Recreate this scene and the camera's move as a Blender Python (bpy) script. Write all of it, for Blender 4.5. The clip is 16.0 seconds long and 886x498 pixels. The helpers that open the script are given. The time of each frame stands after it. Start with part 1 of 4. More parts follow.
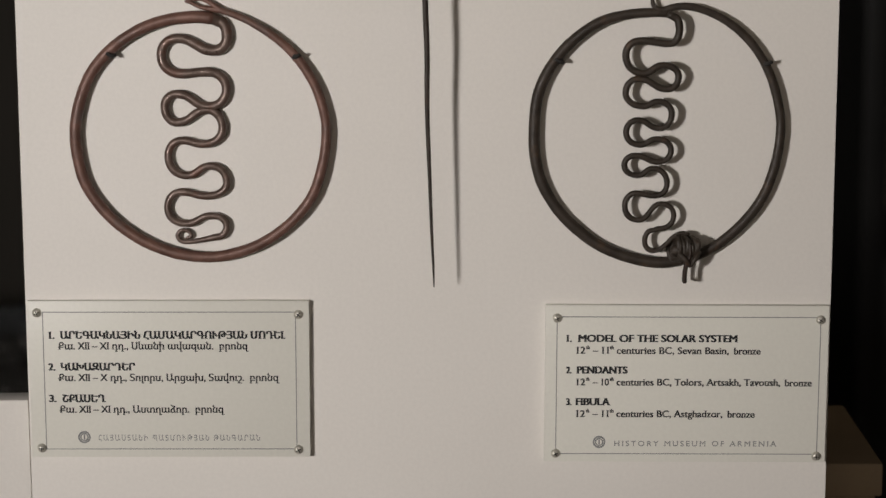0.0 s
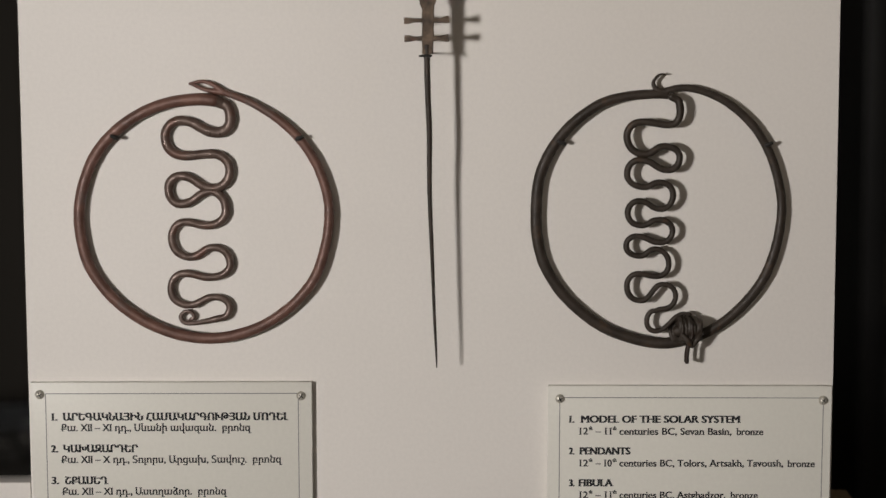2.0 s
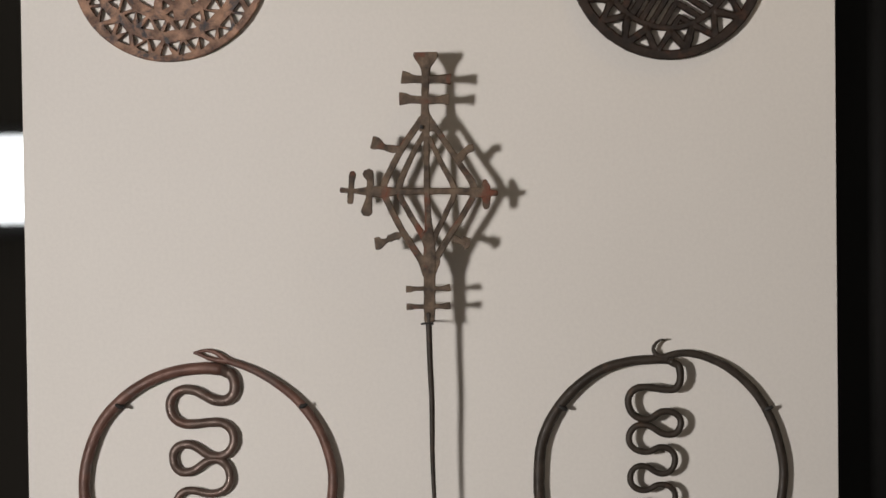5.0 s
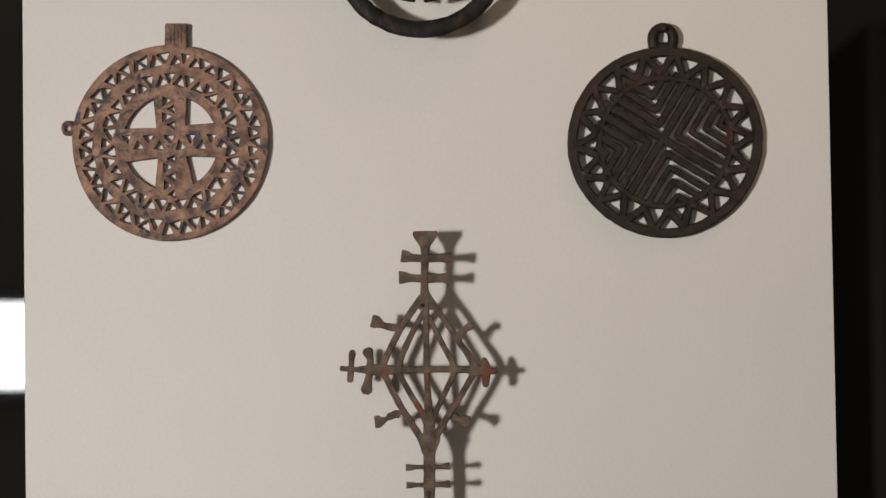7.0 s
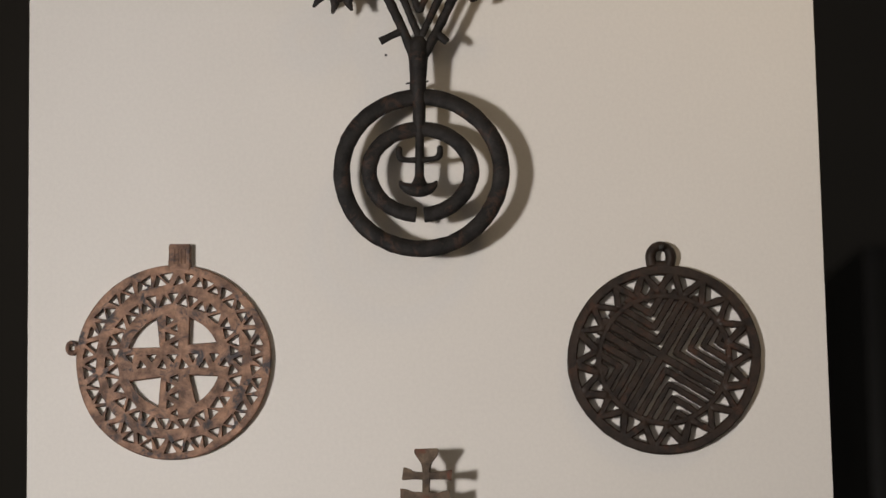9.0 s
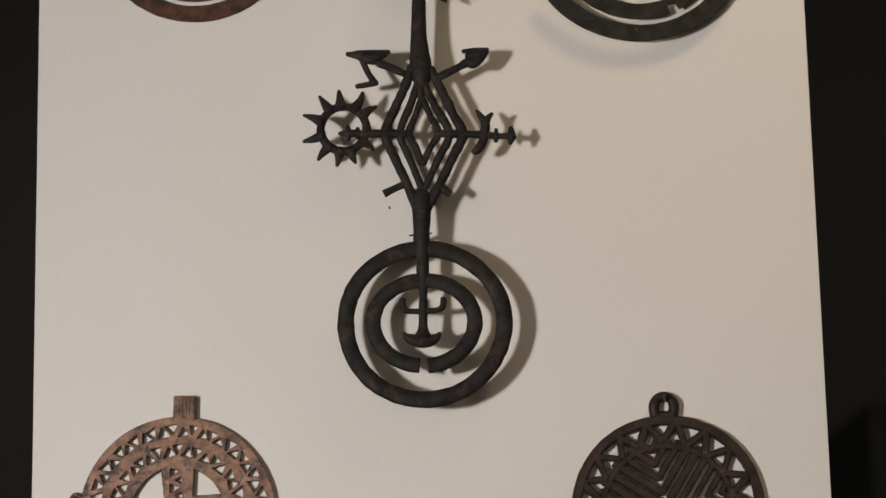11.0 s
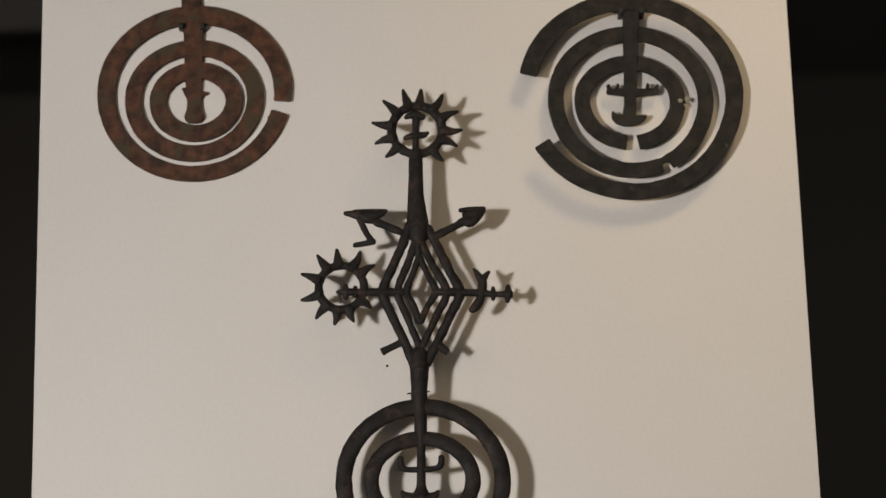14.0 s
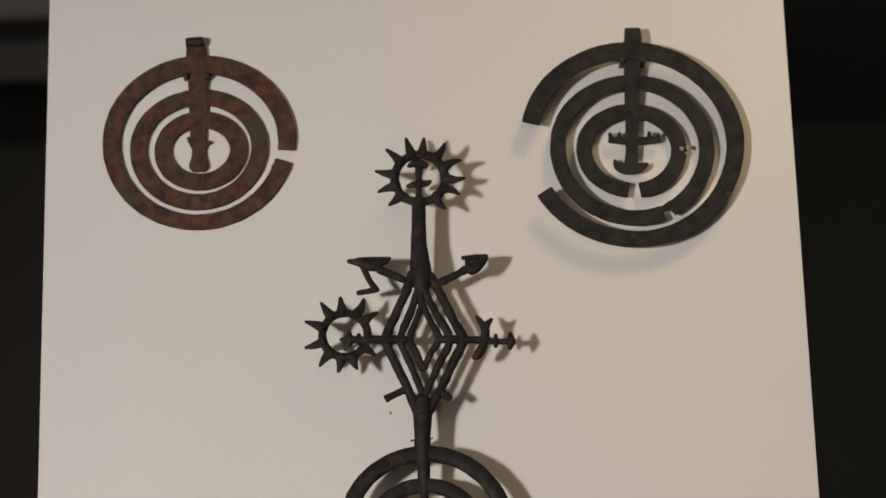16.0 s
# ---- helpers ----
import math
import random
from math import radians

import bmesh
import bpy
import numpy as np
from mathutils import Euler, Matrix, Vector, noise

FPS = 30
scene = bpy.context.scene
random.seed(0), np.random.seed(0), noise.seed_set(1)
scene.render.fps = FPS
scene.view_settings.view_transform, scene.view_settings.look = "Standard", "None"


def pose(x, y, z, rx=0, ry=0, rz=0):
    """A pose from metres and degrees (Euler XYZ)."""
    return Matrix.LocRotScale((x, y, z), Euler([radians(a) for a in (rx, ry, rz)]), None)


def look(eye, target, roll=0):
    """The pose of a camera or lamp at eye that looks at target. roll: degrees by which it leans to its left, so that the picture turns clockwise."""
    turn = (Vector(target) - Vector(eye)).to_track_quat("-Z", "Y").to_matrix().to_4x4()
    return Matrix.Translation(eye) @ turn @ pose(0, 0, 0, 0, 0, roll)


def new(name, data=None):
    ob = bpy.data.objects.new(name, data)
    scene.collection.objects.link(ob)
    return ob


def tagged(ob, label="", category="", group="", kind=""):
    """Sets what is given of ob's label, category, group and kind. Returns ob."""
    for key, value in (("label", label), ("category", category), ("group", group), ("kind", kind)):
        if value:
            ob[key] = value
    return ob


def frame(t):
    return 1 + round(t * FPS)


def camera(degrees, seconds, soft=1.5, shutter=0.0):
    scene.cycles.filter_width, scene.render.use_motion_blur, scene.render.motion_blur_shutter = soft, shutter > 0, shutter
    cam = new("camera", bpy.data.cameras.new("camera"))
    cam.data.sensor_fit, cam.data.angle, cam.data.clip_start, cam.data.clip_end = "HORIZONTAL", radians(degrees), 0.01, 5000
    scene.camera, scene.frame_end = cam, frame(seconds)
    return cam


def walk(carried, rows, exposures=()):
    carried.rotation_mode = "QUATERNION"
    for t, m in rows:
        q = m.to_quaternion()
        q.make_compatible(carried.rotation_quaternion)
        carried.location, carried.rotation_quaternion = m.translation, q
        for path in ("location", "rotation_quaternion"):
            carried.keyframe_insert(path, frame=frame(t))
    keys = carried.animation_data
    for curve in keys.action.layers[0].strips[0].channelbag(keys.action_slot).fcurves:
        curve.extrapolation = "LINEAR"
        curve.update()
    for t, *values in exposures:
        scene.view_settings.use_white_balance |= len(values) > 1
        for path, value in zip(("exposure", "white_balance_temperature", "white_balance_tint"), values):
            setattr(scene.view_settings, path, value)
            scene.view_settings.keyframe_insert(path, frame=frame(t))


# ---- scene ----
from mathutils import geometry

# Walk: seconds, eye, (yaw, pitch, roll) in degrees.
cam = camera(21.48, 16.0)
cam.data.dof.use_dof, cam.data.dof.focus_distance, cam.data.dof.aperture_fstop = True, 1.235, 9.0
PATH = [
    (0.0, (0.0075, -1.2097, 1.3473), (-0.02, -10.55, -0.11)),
    (0.5, (0.0069, -1.2113, 1.3413), (-0.03, -10.14, -0.12)),
    (1.0, (0.0074, -1.2118, 1.3408), (0.01, -9.87, -0.14)),
    (1.5, (0.0060, -1.2123, 1.3402), (-0.04, -9.20, -0.14)),
    (2.0, (0.0063, -1.2150, 1.3366), (-0.02, -8.03, -0.21)),
    (2.5, (0.0068, -1.2175, 1.3354), (0.04, -7.01, -0.23)),
    (3.0, (0.0094, -1.2192, 1.3325), (0.28, -5.83, -0.31)),
    (3.5, (0.0112, -1.2216, 1.3319), (0.34, -4.74, -0.37)),
    (4.0, (0.0111, -1.2235, 1.3337), (0.30, -3.67, -0.49)),
    (6.5, (0.0123, -1.2286, 1.3472), (0.22, 1.36, -0.78)),
    (7.0, (0.0127, -1.2304, 1.3484), (0.22, 2.36, -0.81)),
    (7.5, (0.0118, -1.2322, 1.3441), (0.16, 3.60, -0.90)),
    (8.0, (0.0112, -1.2350, 1.3425), (0.12, 4.94, -0.93)),
    (8.5, (0.0111, -1.2370, 1.3414), (0.10, 6.34, -0.99)),
    (9.0, (0.0116, -1.2403, 1.3439), (0.10, 7.87, -1.07)),
    (9.5, (0.0130, -1.2413, 1.3392), (0.22, 9.22, -1.12)),
    (10.0, (0.0145, -1.2424, 1.3359), (0.30, 10.27, -1.15)),
    (12.5, (0.0090, -1.2498, 1.3416), (-0.12, 13.59, -1.39)),
    (13.0, (0.0086, -1.2499, 1.3402), (-0.15, 14.27, -1.42)),
    (13.5, (0.0070, -1.2508, 1.3371), (-0.25, 14.99, -1.46)),
    (14.0, (0.0068, -1.2522, 1.3414), (-0.27, 15.46, -1.49)),
    (14.5, (0.0069, -1.2542, 1.3415), (-0.25, 15.96, -1.53)),
    (15.0, (0.0079, -1.2542, 1.3378), (-0.18, 16.53, -1.61)),
    (15.5, (0.0075, -1.2553, 1.3404), (-0.20, 16.56, -1.51)),
    (16.0, (0.0091, -1.2593, 1.3389), (-0.12, 16.65, -1.55)),
]
walk(cam, [(t, pose(*eye, 90, 0, yaw) @ pose(0, 0, 0, pitch, 0, 0) @ pose(0, 0, 0, 0, 0, roll)) for t, eye, (yaw, pitch, roll) in PATH])

# ---------------------------------------------------------------- light
world = bpy.data.worlds.new("hall_air")
world.use_nodes = True
world.node_tree.nodes["Background"].inputs[0].default_value = (1.0, 0.86, 0.7, 1)
world.node_tree.nodes["Background"].inputs[1].default_value = 0.02
scene.world = world


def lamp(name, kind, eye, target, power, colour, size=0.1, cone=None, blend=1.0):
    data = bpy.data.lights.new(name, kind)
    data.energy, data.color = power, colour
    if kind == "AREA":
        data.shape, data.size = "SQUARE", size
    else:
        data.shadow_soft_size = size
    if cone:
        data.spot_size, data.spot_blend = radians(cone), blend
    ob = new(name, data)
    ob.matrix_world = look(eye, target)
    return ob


KEY = (-0.96, -1.656, 1.34)
key = lamp("key_light", "AREA", KEY, (0.85, 0, 1.30), 17.0, (1.0, 0.954, 0.925), 0.144)
key.data.spread = radians(140)
lamp("spot_light", "SPOT", (0.64, -0.78, 2.86), (0.30, 0, 1.96), 42.0, (1.0, 0.75, 0.44), 0.2, 28.5, 1.0)
# added fill lamp behind the eye, no fixture: lifts the shadows on the board
hall = lamp("fill_light", "AREA", (0, -3.85, 1.75), (0, 0, 1.5), 13.5, (1.0, 0.87, 0.74), 2.6)

# ---------------------------------------------------------------- materials


def material(name, rough=0.5, metal=0.0, spec=0.5):
    m = bpy.data.materials.new(name)
    m.use_nodes = True
    b = m.node_tree.nodes["Principled BSDF"]
    b.inputs["Roughness"].default_value, b.inputs["Metallic"].default_value = rough, metal
    b.inputs["Specular IOR Level"].default_value = spec
    return m, m.node_tree, b


def grain(tree, scale, detail=6, rough=0.6, distort=0.0):
    co = tree.nodes.new("ShaderNodeTexCoord")
    n = tree.nodes.new("ShaderNodeTexNoise")
    n.inputs["Scale"].default_value, n.inputs["Detail"].default_value = scale, detail
    n.inputs["Roughness"].default_value, n.inputs["Distortion"].default_value = rough, distort
    tree.links.new(co.outputs["Object"], n.inputs["Vector"])
    return n.outputs["Fac"]


def ramp(tree, fac, stops):
    r = tree.nodes.new("ShaderNodeValToRGB")
    while len(r.color_ramp.elements) < len(stops):
        r.color_ramp.elements.new(0.5)
    for e, (at, colour) in zip(r.color_ramp.elements, stops):
        e.position, e.color = at, (*colour, 1)
    tree.links.new(fac, r.inputs[0])
    return r.outputs["Color"]


def mix(tree, fac, a, b):
    n = tree.nodes.new("ShaderNodeMix")
    n.data_type = "RGBA"
    for socket, v in ((0, fac), (6, a), (7, b)):
        if isinstance(v, (int, float)):
            n.inputs[socket].default_value = v
        elif isinstance(v, tuple):
            n.inputs[socket].default_value = (*v, 1)
        else:
            tree.links.new(v, n.inputs[socket])
    return n.outputs[2]


def bump(tree, b, fac, strength, distance):
    n = tree.nodes.new("ShaderNodeBump")
    n.inputs["Strength"].default_value, n.inputs["Distance"].default_value = strength, distance
    tree.links.new(fac, n.inputs["Height"])
    tree.links.new(n.outputs["Normal"], b.inputs["Normal"])


def bronze(name, dark, mid, patch, rough=0.5, metal=0.45, patches=0.58, relief=0.35, spec=0.5, size=95):
    """Old bronze: a mottled brown skin, patches of another tone, fine pits."""
    m, tree, b = material(name, rough, metal, spec)
    body = ramp(tree, grain(tree, 120, 8, 0.65), [(0.38, dark), (0.63, mid)])
    spots = ramp(tree, grain(tree, size, 6, 0.7, 0.6), [(patches, (0, 0, 0)), (patches + 0.1, (1, 1, 1))])
    tree.links.new(mix(tree, spots, body, patch), b.inputs["Base Color"])
    wear = ramp(tree, grain(tree, 300, 4), [(0.3, (rough - 0.12,) * 3), (0.75, (rough + 0.2,) * 3)])
    tree.links.new(wear, b.inputs["Roughness"])
    bump(tree, b, grain(tree, 420, 6, 0.7), relief, 0.0006)
    return m


def paint(name, colour, second, rough=0.6, relief=0.06, scale=40):
    """Matt paint or card: two close tones in large soft clouds, and a fine tooth."""
    m, tree, b = material(name, rough, 0, 0.3)
    clouds = ramp(tree, grain(tree, scale / 10, 3), [(0.35, colour), (0.7, second)])
    fine = ramp(tree, grain(tree, scale * 12, 4), [(0.3, (0.95,) * 3), (0.7, (1, 1, 1))])
    n = tree.nodes.new("ShaderNodeMix")
    n.data_type, n.blend_type = "RGBA", "MULTIPLY"
    n.inputs[0].default_value = 1
    tree.links.new(clouds, n.inputs[6])
    tree.links.new(fine, n.inputs[7])
    tree.links.new(n.outputs[2], b.inputs["Base Color"])
    bump(tree, b, grain(tree, scale * 20, 5), relief, 0.0004)
    return m


CREAM = paint("cream_paint", (0.70, 0.665, 0.62), (0.735, 0.70, 0.655), 0.55, 0.05)
CARD = paint("label_card", (0.66, 0.642, 0.578), (0.68, 0.662, 0.598), 0.4, 0.02)
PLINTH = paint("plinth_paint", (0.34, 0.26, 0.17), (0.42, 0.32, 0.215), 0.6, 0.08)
INK = paint("black_ink", (0.012, 0.012, 0.014), (0.02, 0.02, 0.022), 0.7)
GREY_INK = paint("grey_ink", (0.15, 0.15, 0.15), (0.2, 0.2, 0.2), 0.6)
STEEL = bronze("screw_steel", (0.42, 0.4, 0.35), (0.58, 0.55, 0.48), (0.3, 0.28, 0.24), 0.42, 0.6, 0.62, 0.1)
BLACK_WIRE = paint("black_wire", (0.012, 0.011, 0.01), (0.03, 0.027, 0.025), 0.5)
RED_BRONZE = bronze("red_bronze", (0.10, 0.05, 0.037), (0.17, 0.088, 0.066), (0.11, 0.072, 0.06), 0.46, 0.2, 0.55, 0.3, 0.45, 45)
WORN_BRONZE = bronze("worn_bronze", (0.085, 0.056, 0.044), (0.15, 0.105, 0.085), (0.13, 0.068, 0.05), 0.36, 0.35, 0.55, 0.3, 0.5, 45)
DARK_BRONZE = bronze("dark_bronze", (0.024, 0.018, 0.013), (0.044, 0.033, 0.025), (0.07, 0.042, 0.026), 0.5, 0.1, 0.58, 0.3, 0.3, 60)
FIBULA_BRONZE = bronze("fibula_bronze", (0.045, 0.031, 0.022), (0.155, 0.108, 0.072), (0.14, 0.046, 0.025), 0.6, 0.1, 0.54, 0.6, 0.35, 48)
COPPER_BRONZE = bronze("copper_bronze", (0.10, 0.054, 0.036), (0.37, 0.21, 0.135), (0.045, 0.039, 0.042), 0.5, 0.15, 0.52, 1.0, 0.45, 105)
UMBER_BRONZE = bronze("umber_bronze", (0.013, 0.0085, 0.0063), (0.034, 0.0215, 0.015), (0.05, 0.024, 0.015), 0.5, 0.0, 0.54, 0.6, 0.25)
BLACK_BRONZE = bronze("black_bronze", (0.0085, 0.0075, 0.007), (0.023, 0.0195, 0.0175), (0.045, 0.026, 0.018), 0.55, 0.0, 0.54, 0.6, 0.18)
RUST_BRONZE = bronze("rust_bronze", (0.03, 0.015, 0.0095), (0.112, 0.046, 0.0235), (0.058, 0.043, 0.022), 0.56, 0.05, 0.51, 0.6, 0.25, 48)
CHAR_BRONZE = bronze("char_bronze", (0.013, 0.0115, 0.0095), (0.03, 0.026, 0.02), (0.10, 0.085, 0.06), 0.6, 0.0, 0.64, 0.6, 0.2, 160)
PALE_CRUST = paint("pale_crust", (0.26, 0.23, 0.16), (0.36, 0.32, 0.23), 0.8, 0.3)
BEAM = paint("beam_plaster", (0.3, 0.27, 0.23), (0.37, 0.33, 0.28), 0.7)
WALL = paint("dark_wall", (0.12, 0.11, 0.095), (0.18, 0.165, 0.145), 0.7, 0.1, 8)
# far wall, left: its brighter look is put into a lighter base colour
BRIGHTER_WALL = paint("brighter_wall", (0.16, 0.148, 0.125), (0.21, 0.19, 0.165), 0.7, 0.1, 8)
FLOOR = paint("dark_floor", (0.06, 0.045, 0.032), (0.09, 0.07, 0.05), 0.45, 0.1, 12)
CASE = paint("case_metal", (0.025, 0.025, 0.025), (0.04, 0.039, 0.037), 0.4)
CASE_BACK = paint("case_lining", (0.4, 0.34, 0.27), (0.48, 0.41, 0.33), 0.7)
SHELF = paint("shelf_grey", (0.32, 0.335, 0.34), (0.4, 0.415, 0.42), 0.5)
# far wall, right: its dimmer look is put into a darker base colour
DIMMER_WALL = paint("dimmer_wall", (0.075, 0.07, 0.06), (0.105, 0.095, 0.083), 0.7, 0.1, 8)
STONE = bronze("stone", (0.02, 0.02, 0.02), (0.1, 0.097, 0.093), (0.8, 0.79, 0.77), 0.7, 0, 0.56, 0.5, 0.3, 14)

GLOW, _, _b = material("light_panel", 0.5)
_b.inputs["Base Color"].default_value = (0.9, 0.9, 0.9, 1)
_b.inputs["Emission Color"].default_value = (0.95, 0.98, 1.0, 1)
_b.inputs["Emission Strength"].default_value = 2.2

# ---------------------------------------------------------------- mesh helpers (shapes in mm: x right, z up; depth y, minus is to the front)
MM = 0.001


def finish(bm, name, mat, parent=None, label="", smooth=True):
    mesh = bpy.data.meshes.new(name)
    bmesh.ops.recalc_face_normals(bm, faces=bm.faces)
    bm.to_mesh(mesh)
    bm.free()
    mesh.materials.append(mat)
    if smooth:
        mesh.shade_smooth()
        mesh.set_sharp_from_angle(angle=radians(40))
    ob = new(name, mesh)
    ob.parent = parent
    if label:
        tagged(ob, label)
    return ob


def part(name, bm, mat, parent, label=""):
    return finish(bm, name, mat, parent, label)


def thing(name, x, y, z, label, category, group=""):
    ob = new(name)
    ob.empty_display_size = 0.01
    ob.location = (x * MM, y * MM, z * MM)
    return tagged(ob, label, category, group)


def glide(points, step):
    """A smooth line through the points (Catmull-Rom), in steps of about that length."""
    p = np.array(points, float)
    if len(p) == 2:
        n = max(2, int(np.hypot(*(p[1] - p[0])[:2]) / step))
        return p[0] + np.linspace(0, 1, n + 1)[:, None] * (p[1] - p[0])
    q = np.vstack([2 * p[0] - p[1], p, 2 * p[-1] - p[-2]])
    out = []
    for a, b, c, d in zip(q, q[1:], q[2:], q[3:]):
        n = max(2, int(np.ceil(np.hypot(*(c - b)[:2]) / step)))
        for t in np.arange(n) / n:
            out.append(0.5 * (2 * b + (c - a) * t + (2 * a - 5 * b + 4 * c - d) * t**2 + (3 * b - a - 3 * c + d) * t**3))
    return np.array([*out, p[-1]])


def sweep(bm, points, radius=1.0, flat=1.0, thick=None, step=0.9, sides=10, depth=0.0, uneven=0.05, straight=False, square_ends=False):
    """A bar along the points (x, z[, half width[, depth]]): round or oval, or with thick (half thickness) a strip with worn edges."""
    full = [(*p[:2], p[2] if len(p) > 2 else radius, p[3] if len(p) > 3 else 0.0) for p in points]
    if straight:
        line = np.vstack([glide([a, b], step)[:-1] for a, b in zip(full, full[1:])] + [np.array([full[-1]])])
    else:
        line = glide(full, step)
    xz, r, dy = line[:, :2], np.maximum(line[:, 2], 0.12), line[:, 3] + depth
    tang = np.gradient(xz, axis=0)
    tang /= np.maximum(np.linalg.norm(tang, axis=1, keepdims=True), 1e-9)
    side = np.stack([tang[:, 1], -tang[:, 0]], 1)
    rings = []
    count = len(xz)

    def ring(at, shrink, push):
        x0, z0 = xz[at] + tang[at] * push
        rr = r[at] * shrink * (1 + uneven * noise.noise(Vector((x0 * 0.23, z0 * 0.23, 3.1))) * 1.6)
        if thick:
            w = thick * (0.4 + 0.6 * shrink)
            e = min(0.35 * w, 0.35 * rr)
            sec = [(rr, w - e), (rr - e, w), (-rr + e, w), (-rr, w - e), (-rr, e - w), (e - rr, -w), (rr - e, -w), (rr, e - w)]
        else:
            sec = [(rr * math.cos(a), flat * rr * math.sin(a)) for a in np.arange(sides) / sides * 2 * math.pi]
        u = side[at]
        return [bm.verts.new(((x0 + u[0] * a) * MM, (dy[at] + b) * MM, (z0 + u[1] * a) * MM)) for a, b in sec]

    cap = 0.15 if square_ends else 0.55
    rings.append(ring(0, 0.55 if not square_ends else 0.9, -r[0] * cap))
    rings += [ring(n, 1.0, 0) for n in range(count)]
    rings.append(ring(count - 1, 0.55 if not square_ends else 0.9, r[-1] * cap))
    for a, b in zip(rings, rings[1:]):
        for n in range(len(a)):
            m = (n + 1) % len(a)
            bm.faces.new((a[n], a[m], b[m], b[n]))
    bm.faces.new(rings[0][::-1])
    bm.faces.new(rings[-1])
    return bm


def bars(specs, **more):
    bm = bmesh.new()
    for points in specs:
        sweep(bm, points, **more)
    return bm


def arc(cx, cz, rx, rz, a0, a1, n=28, half=None, wobble=0.0, lift=0.0, swell=0.0):
    """Points along an ellipse from angle a0 to a1 (degrees, anticlockwise from the right)."""
    out = []
    for a in np.radians(np.linspace(a0, a1, n)):
        k = 1 + wobble * math.sin(3 * a + cx) + 0.6 * wobble * math.sin(5 * a + 1)
        out.append((cx + rx * k * math.cos(a), cz + rz * k * math.sin(a), (half or 1.0) * (1 + swell * math.sin(a)), lift * math.cos(a)))
    return out


def box(bm, lo, hi, bevel=0.0):
    """A box from corner to corner, in metres."""
    made = bmesh.ops.create_cube(bm, size=1)["verts"]
    for v in made:
        v.co = Vector([l + (c + 0.5) * (h - l) for c, l, h in zip(v.co, lo, hi)])
    if bevel:
        edges = {e for v in made for e in v.link_edges}
        bmesh.ops.bevel(bm, geom=list(edges), offset=bevel, segments=2, affect="EDGES", profile=0.6)
    return bm


def boxed(name, lo, hi, mat, parent=None, bevel=0.0, label=""):
    return finish(box(bmesh.new(), lo, hi, bevel), name, mat, parent, label)


# ---------------------------------------------------------------- the hall
def setting(name, lo, hi, mat, label, category):
    return tagged(boxed(name, lo, hi, mat), label, category, kind="structure")


setting("floor", (-4, -4, -0.1), (4, 4, 0), FLOOR, "dark worn wooden floor of the museum hall", "floor")
setting("ceiling", (-4, -4, 3.2), (4, 4, 3.3), WALL, "dark painted ceiling of the museum hall", "ceiling")
# one wall in two tones, which stand in for its uneven brightness
setting("wall_north_1", (-4, 4, 0), (-0.2, 4.15, 3.2), BRIGHTER_WALL, "brown wall far behind the display, toned lighter for its brighter side", "wall")
setting("wall_north_2", (-0.2, 4, 0), (4, 4.15, 3.2), DIMMER_WALL, "brown wall far behind the display, toned darker for its dimmer side", "wall")
setting("wall_south", (-4, -4.15, 0), (4, -4, 3.2), WALL, "dark painted wall behind the camera", "wall")
setting("wall_west", (-4.15, -4, 0), (-4, 4, 3.2), WALL, "dark painted side wall of the hall", "wall")
setting("wall_east", (4, -4, 0), (4.15, 4, 3.2), WALL, "dark painted side wall of the hall", "wall")

# ---------------------------------------------------------------- board, plinth, labels
HALF = 0.2132
board = thing("display_board", 0, 0, 0, "tall cream-painted display panel, smooth and matt, standing before a plinth", "display board")
boxed("face_sheet", (-HALF, 0, 0), (HALF, 0.003, 2.12), CREAM, board, 0.0008)
boxed("core", (-HALF + 0.001, 0.003, 0), (HALF - 0.001, 0.018, 2.12), CREAM, board, 0.0008)
boxed("pin_hole", (-0.0202, -0.0006, 1.6214), (-0.0190, 0.001, 1.6226), BLACK_WIRE, board, 0.0002)
plinth = thing("display_plinth", 0, 0, 0, "brown wooden plinth standing close behind the panel", "plinth")
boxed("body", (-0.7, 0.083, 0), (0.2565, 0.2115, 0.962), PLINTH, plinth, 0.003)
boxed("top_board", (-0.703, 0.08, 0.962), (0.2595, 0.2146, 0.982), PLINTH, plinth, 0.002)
side = tagged(boxed("side_board", (-0.75, 0.0002, 0.0), (-HALF - 0.00025, 0.0178, 1.0404), CREAM, bevel=0.001), "low cream-painted board beside the tall panel", "side board")


def inside(p, loop):
    hit = False
    for (x0, y0), (x1, y1) in zip(loop, loop[1:] + loop[:1]):
        if (y0 > p[1]) != (y1 > p[1]) and p[0] < x0 + (p[1] - y0) / (y1 - y0) * (x1 - x0):
            hit = not hit
    return hit


def area(loop):
    return sum(a[0] * b[1] - b[0] * a[1] for a, b in zip(loop, loop[1:] + loop[:1])) / 2


def winding(p, loop):
    """How often an outline goes round a point."""
    turns = 0
    for (x0, y0), (x1, y1) in zip(loop, loop[1:] + loop[:1]):
        if (y0 > p[1]) != (y1 > p[1]) and p[0] < x0 + (p[1] - y0) / (y1 - y0) * (x1 - x0):
            turns += 1 if y1 > y0 else -1
    return turns


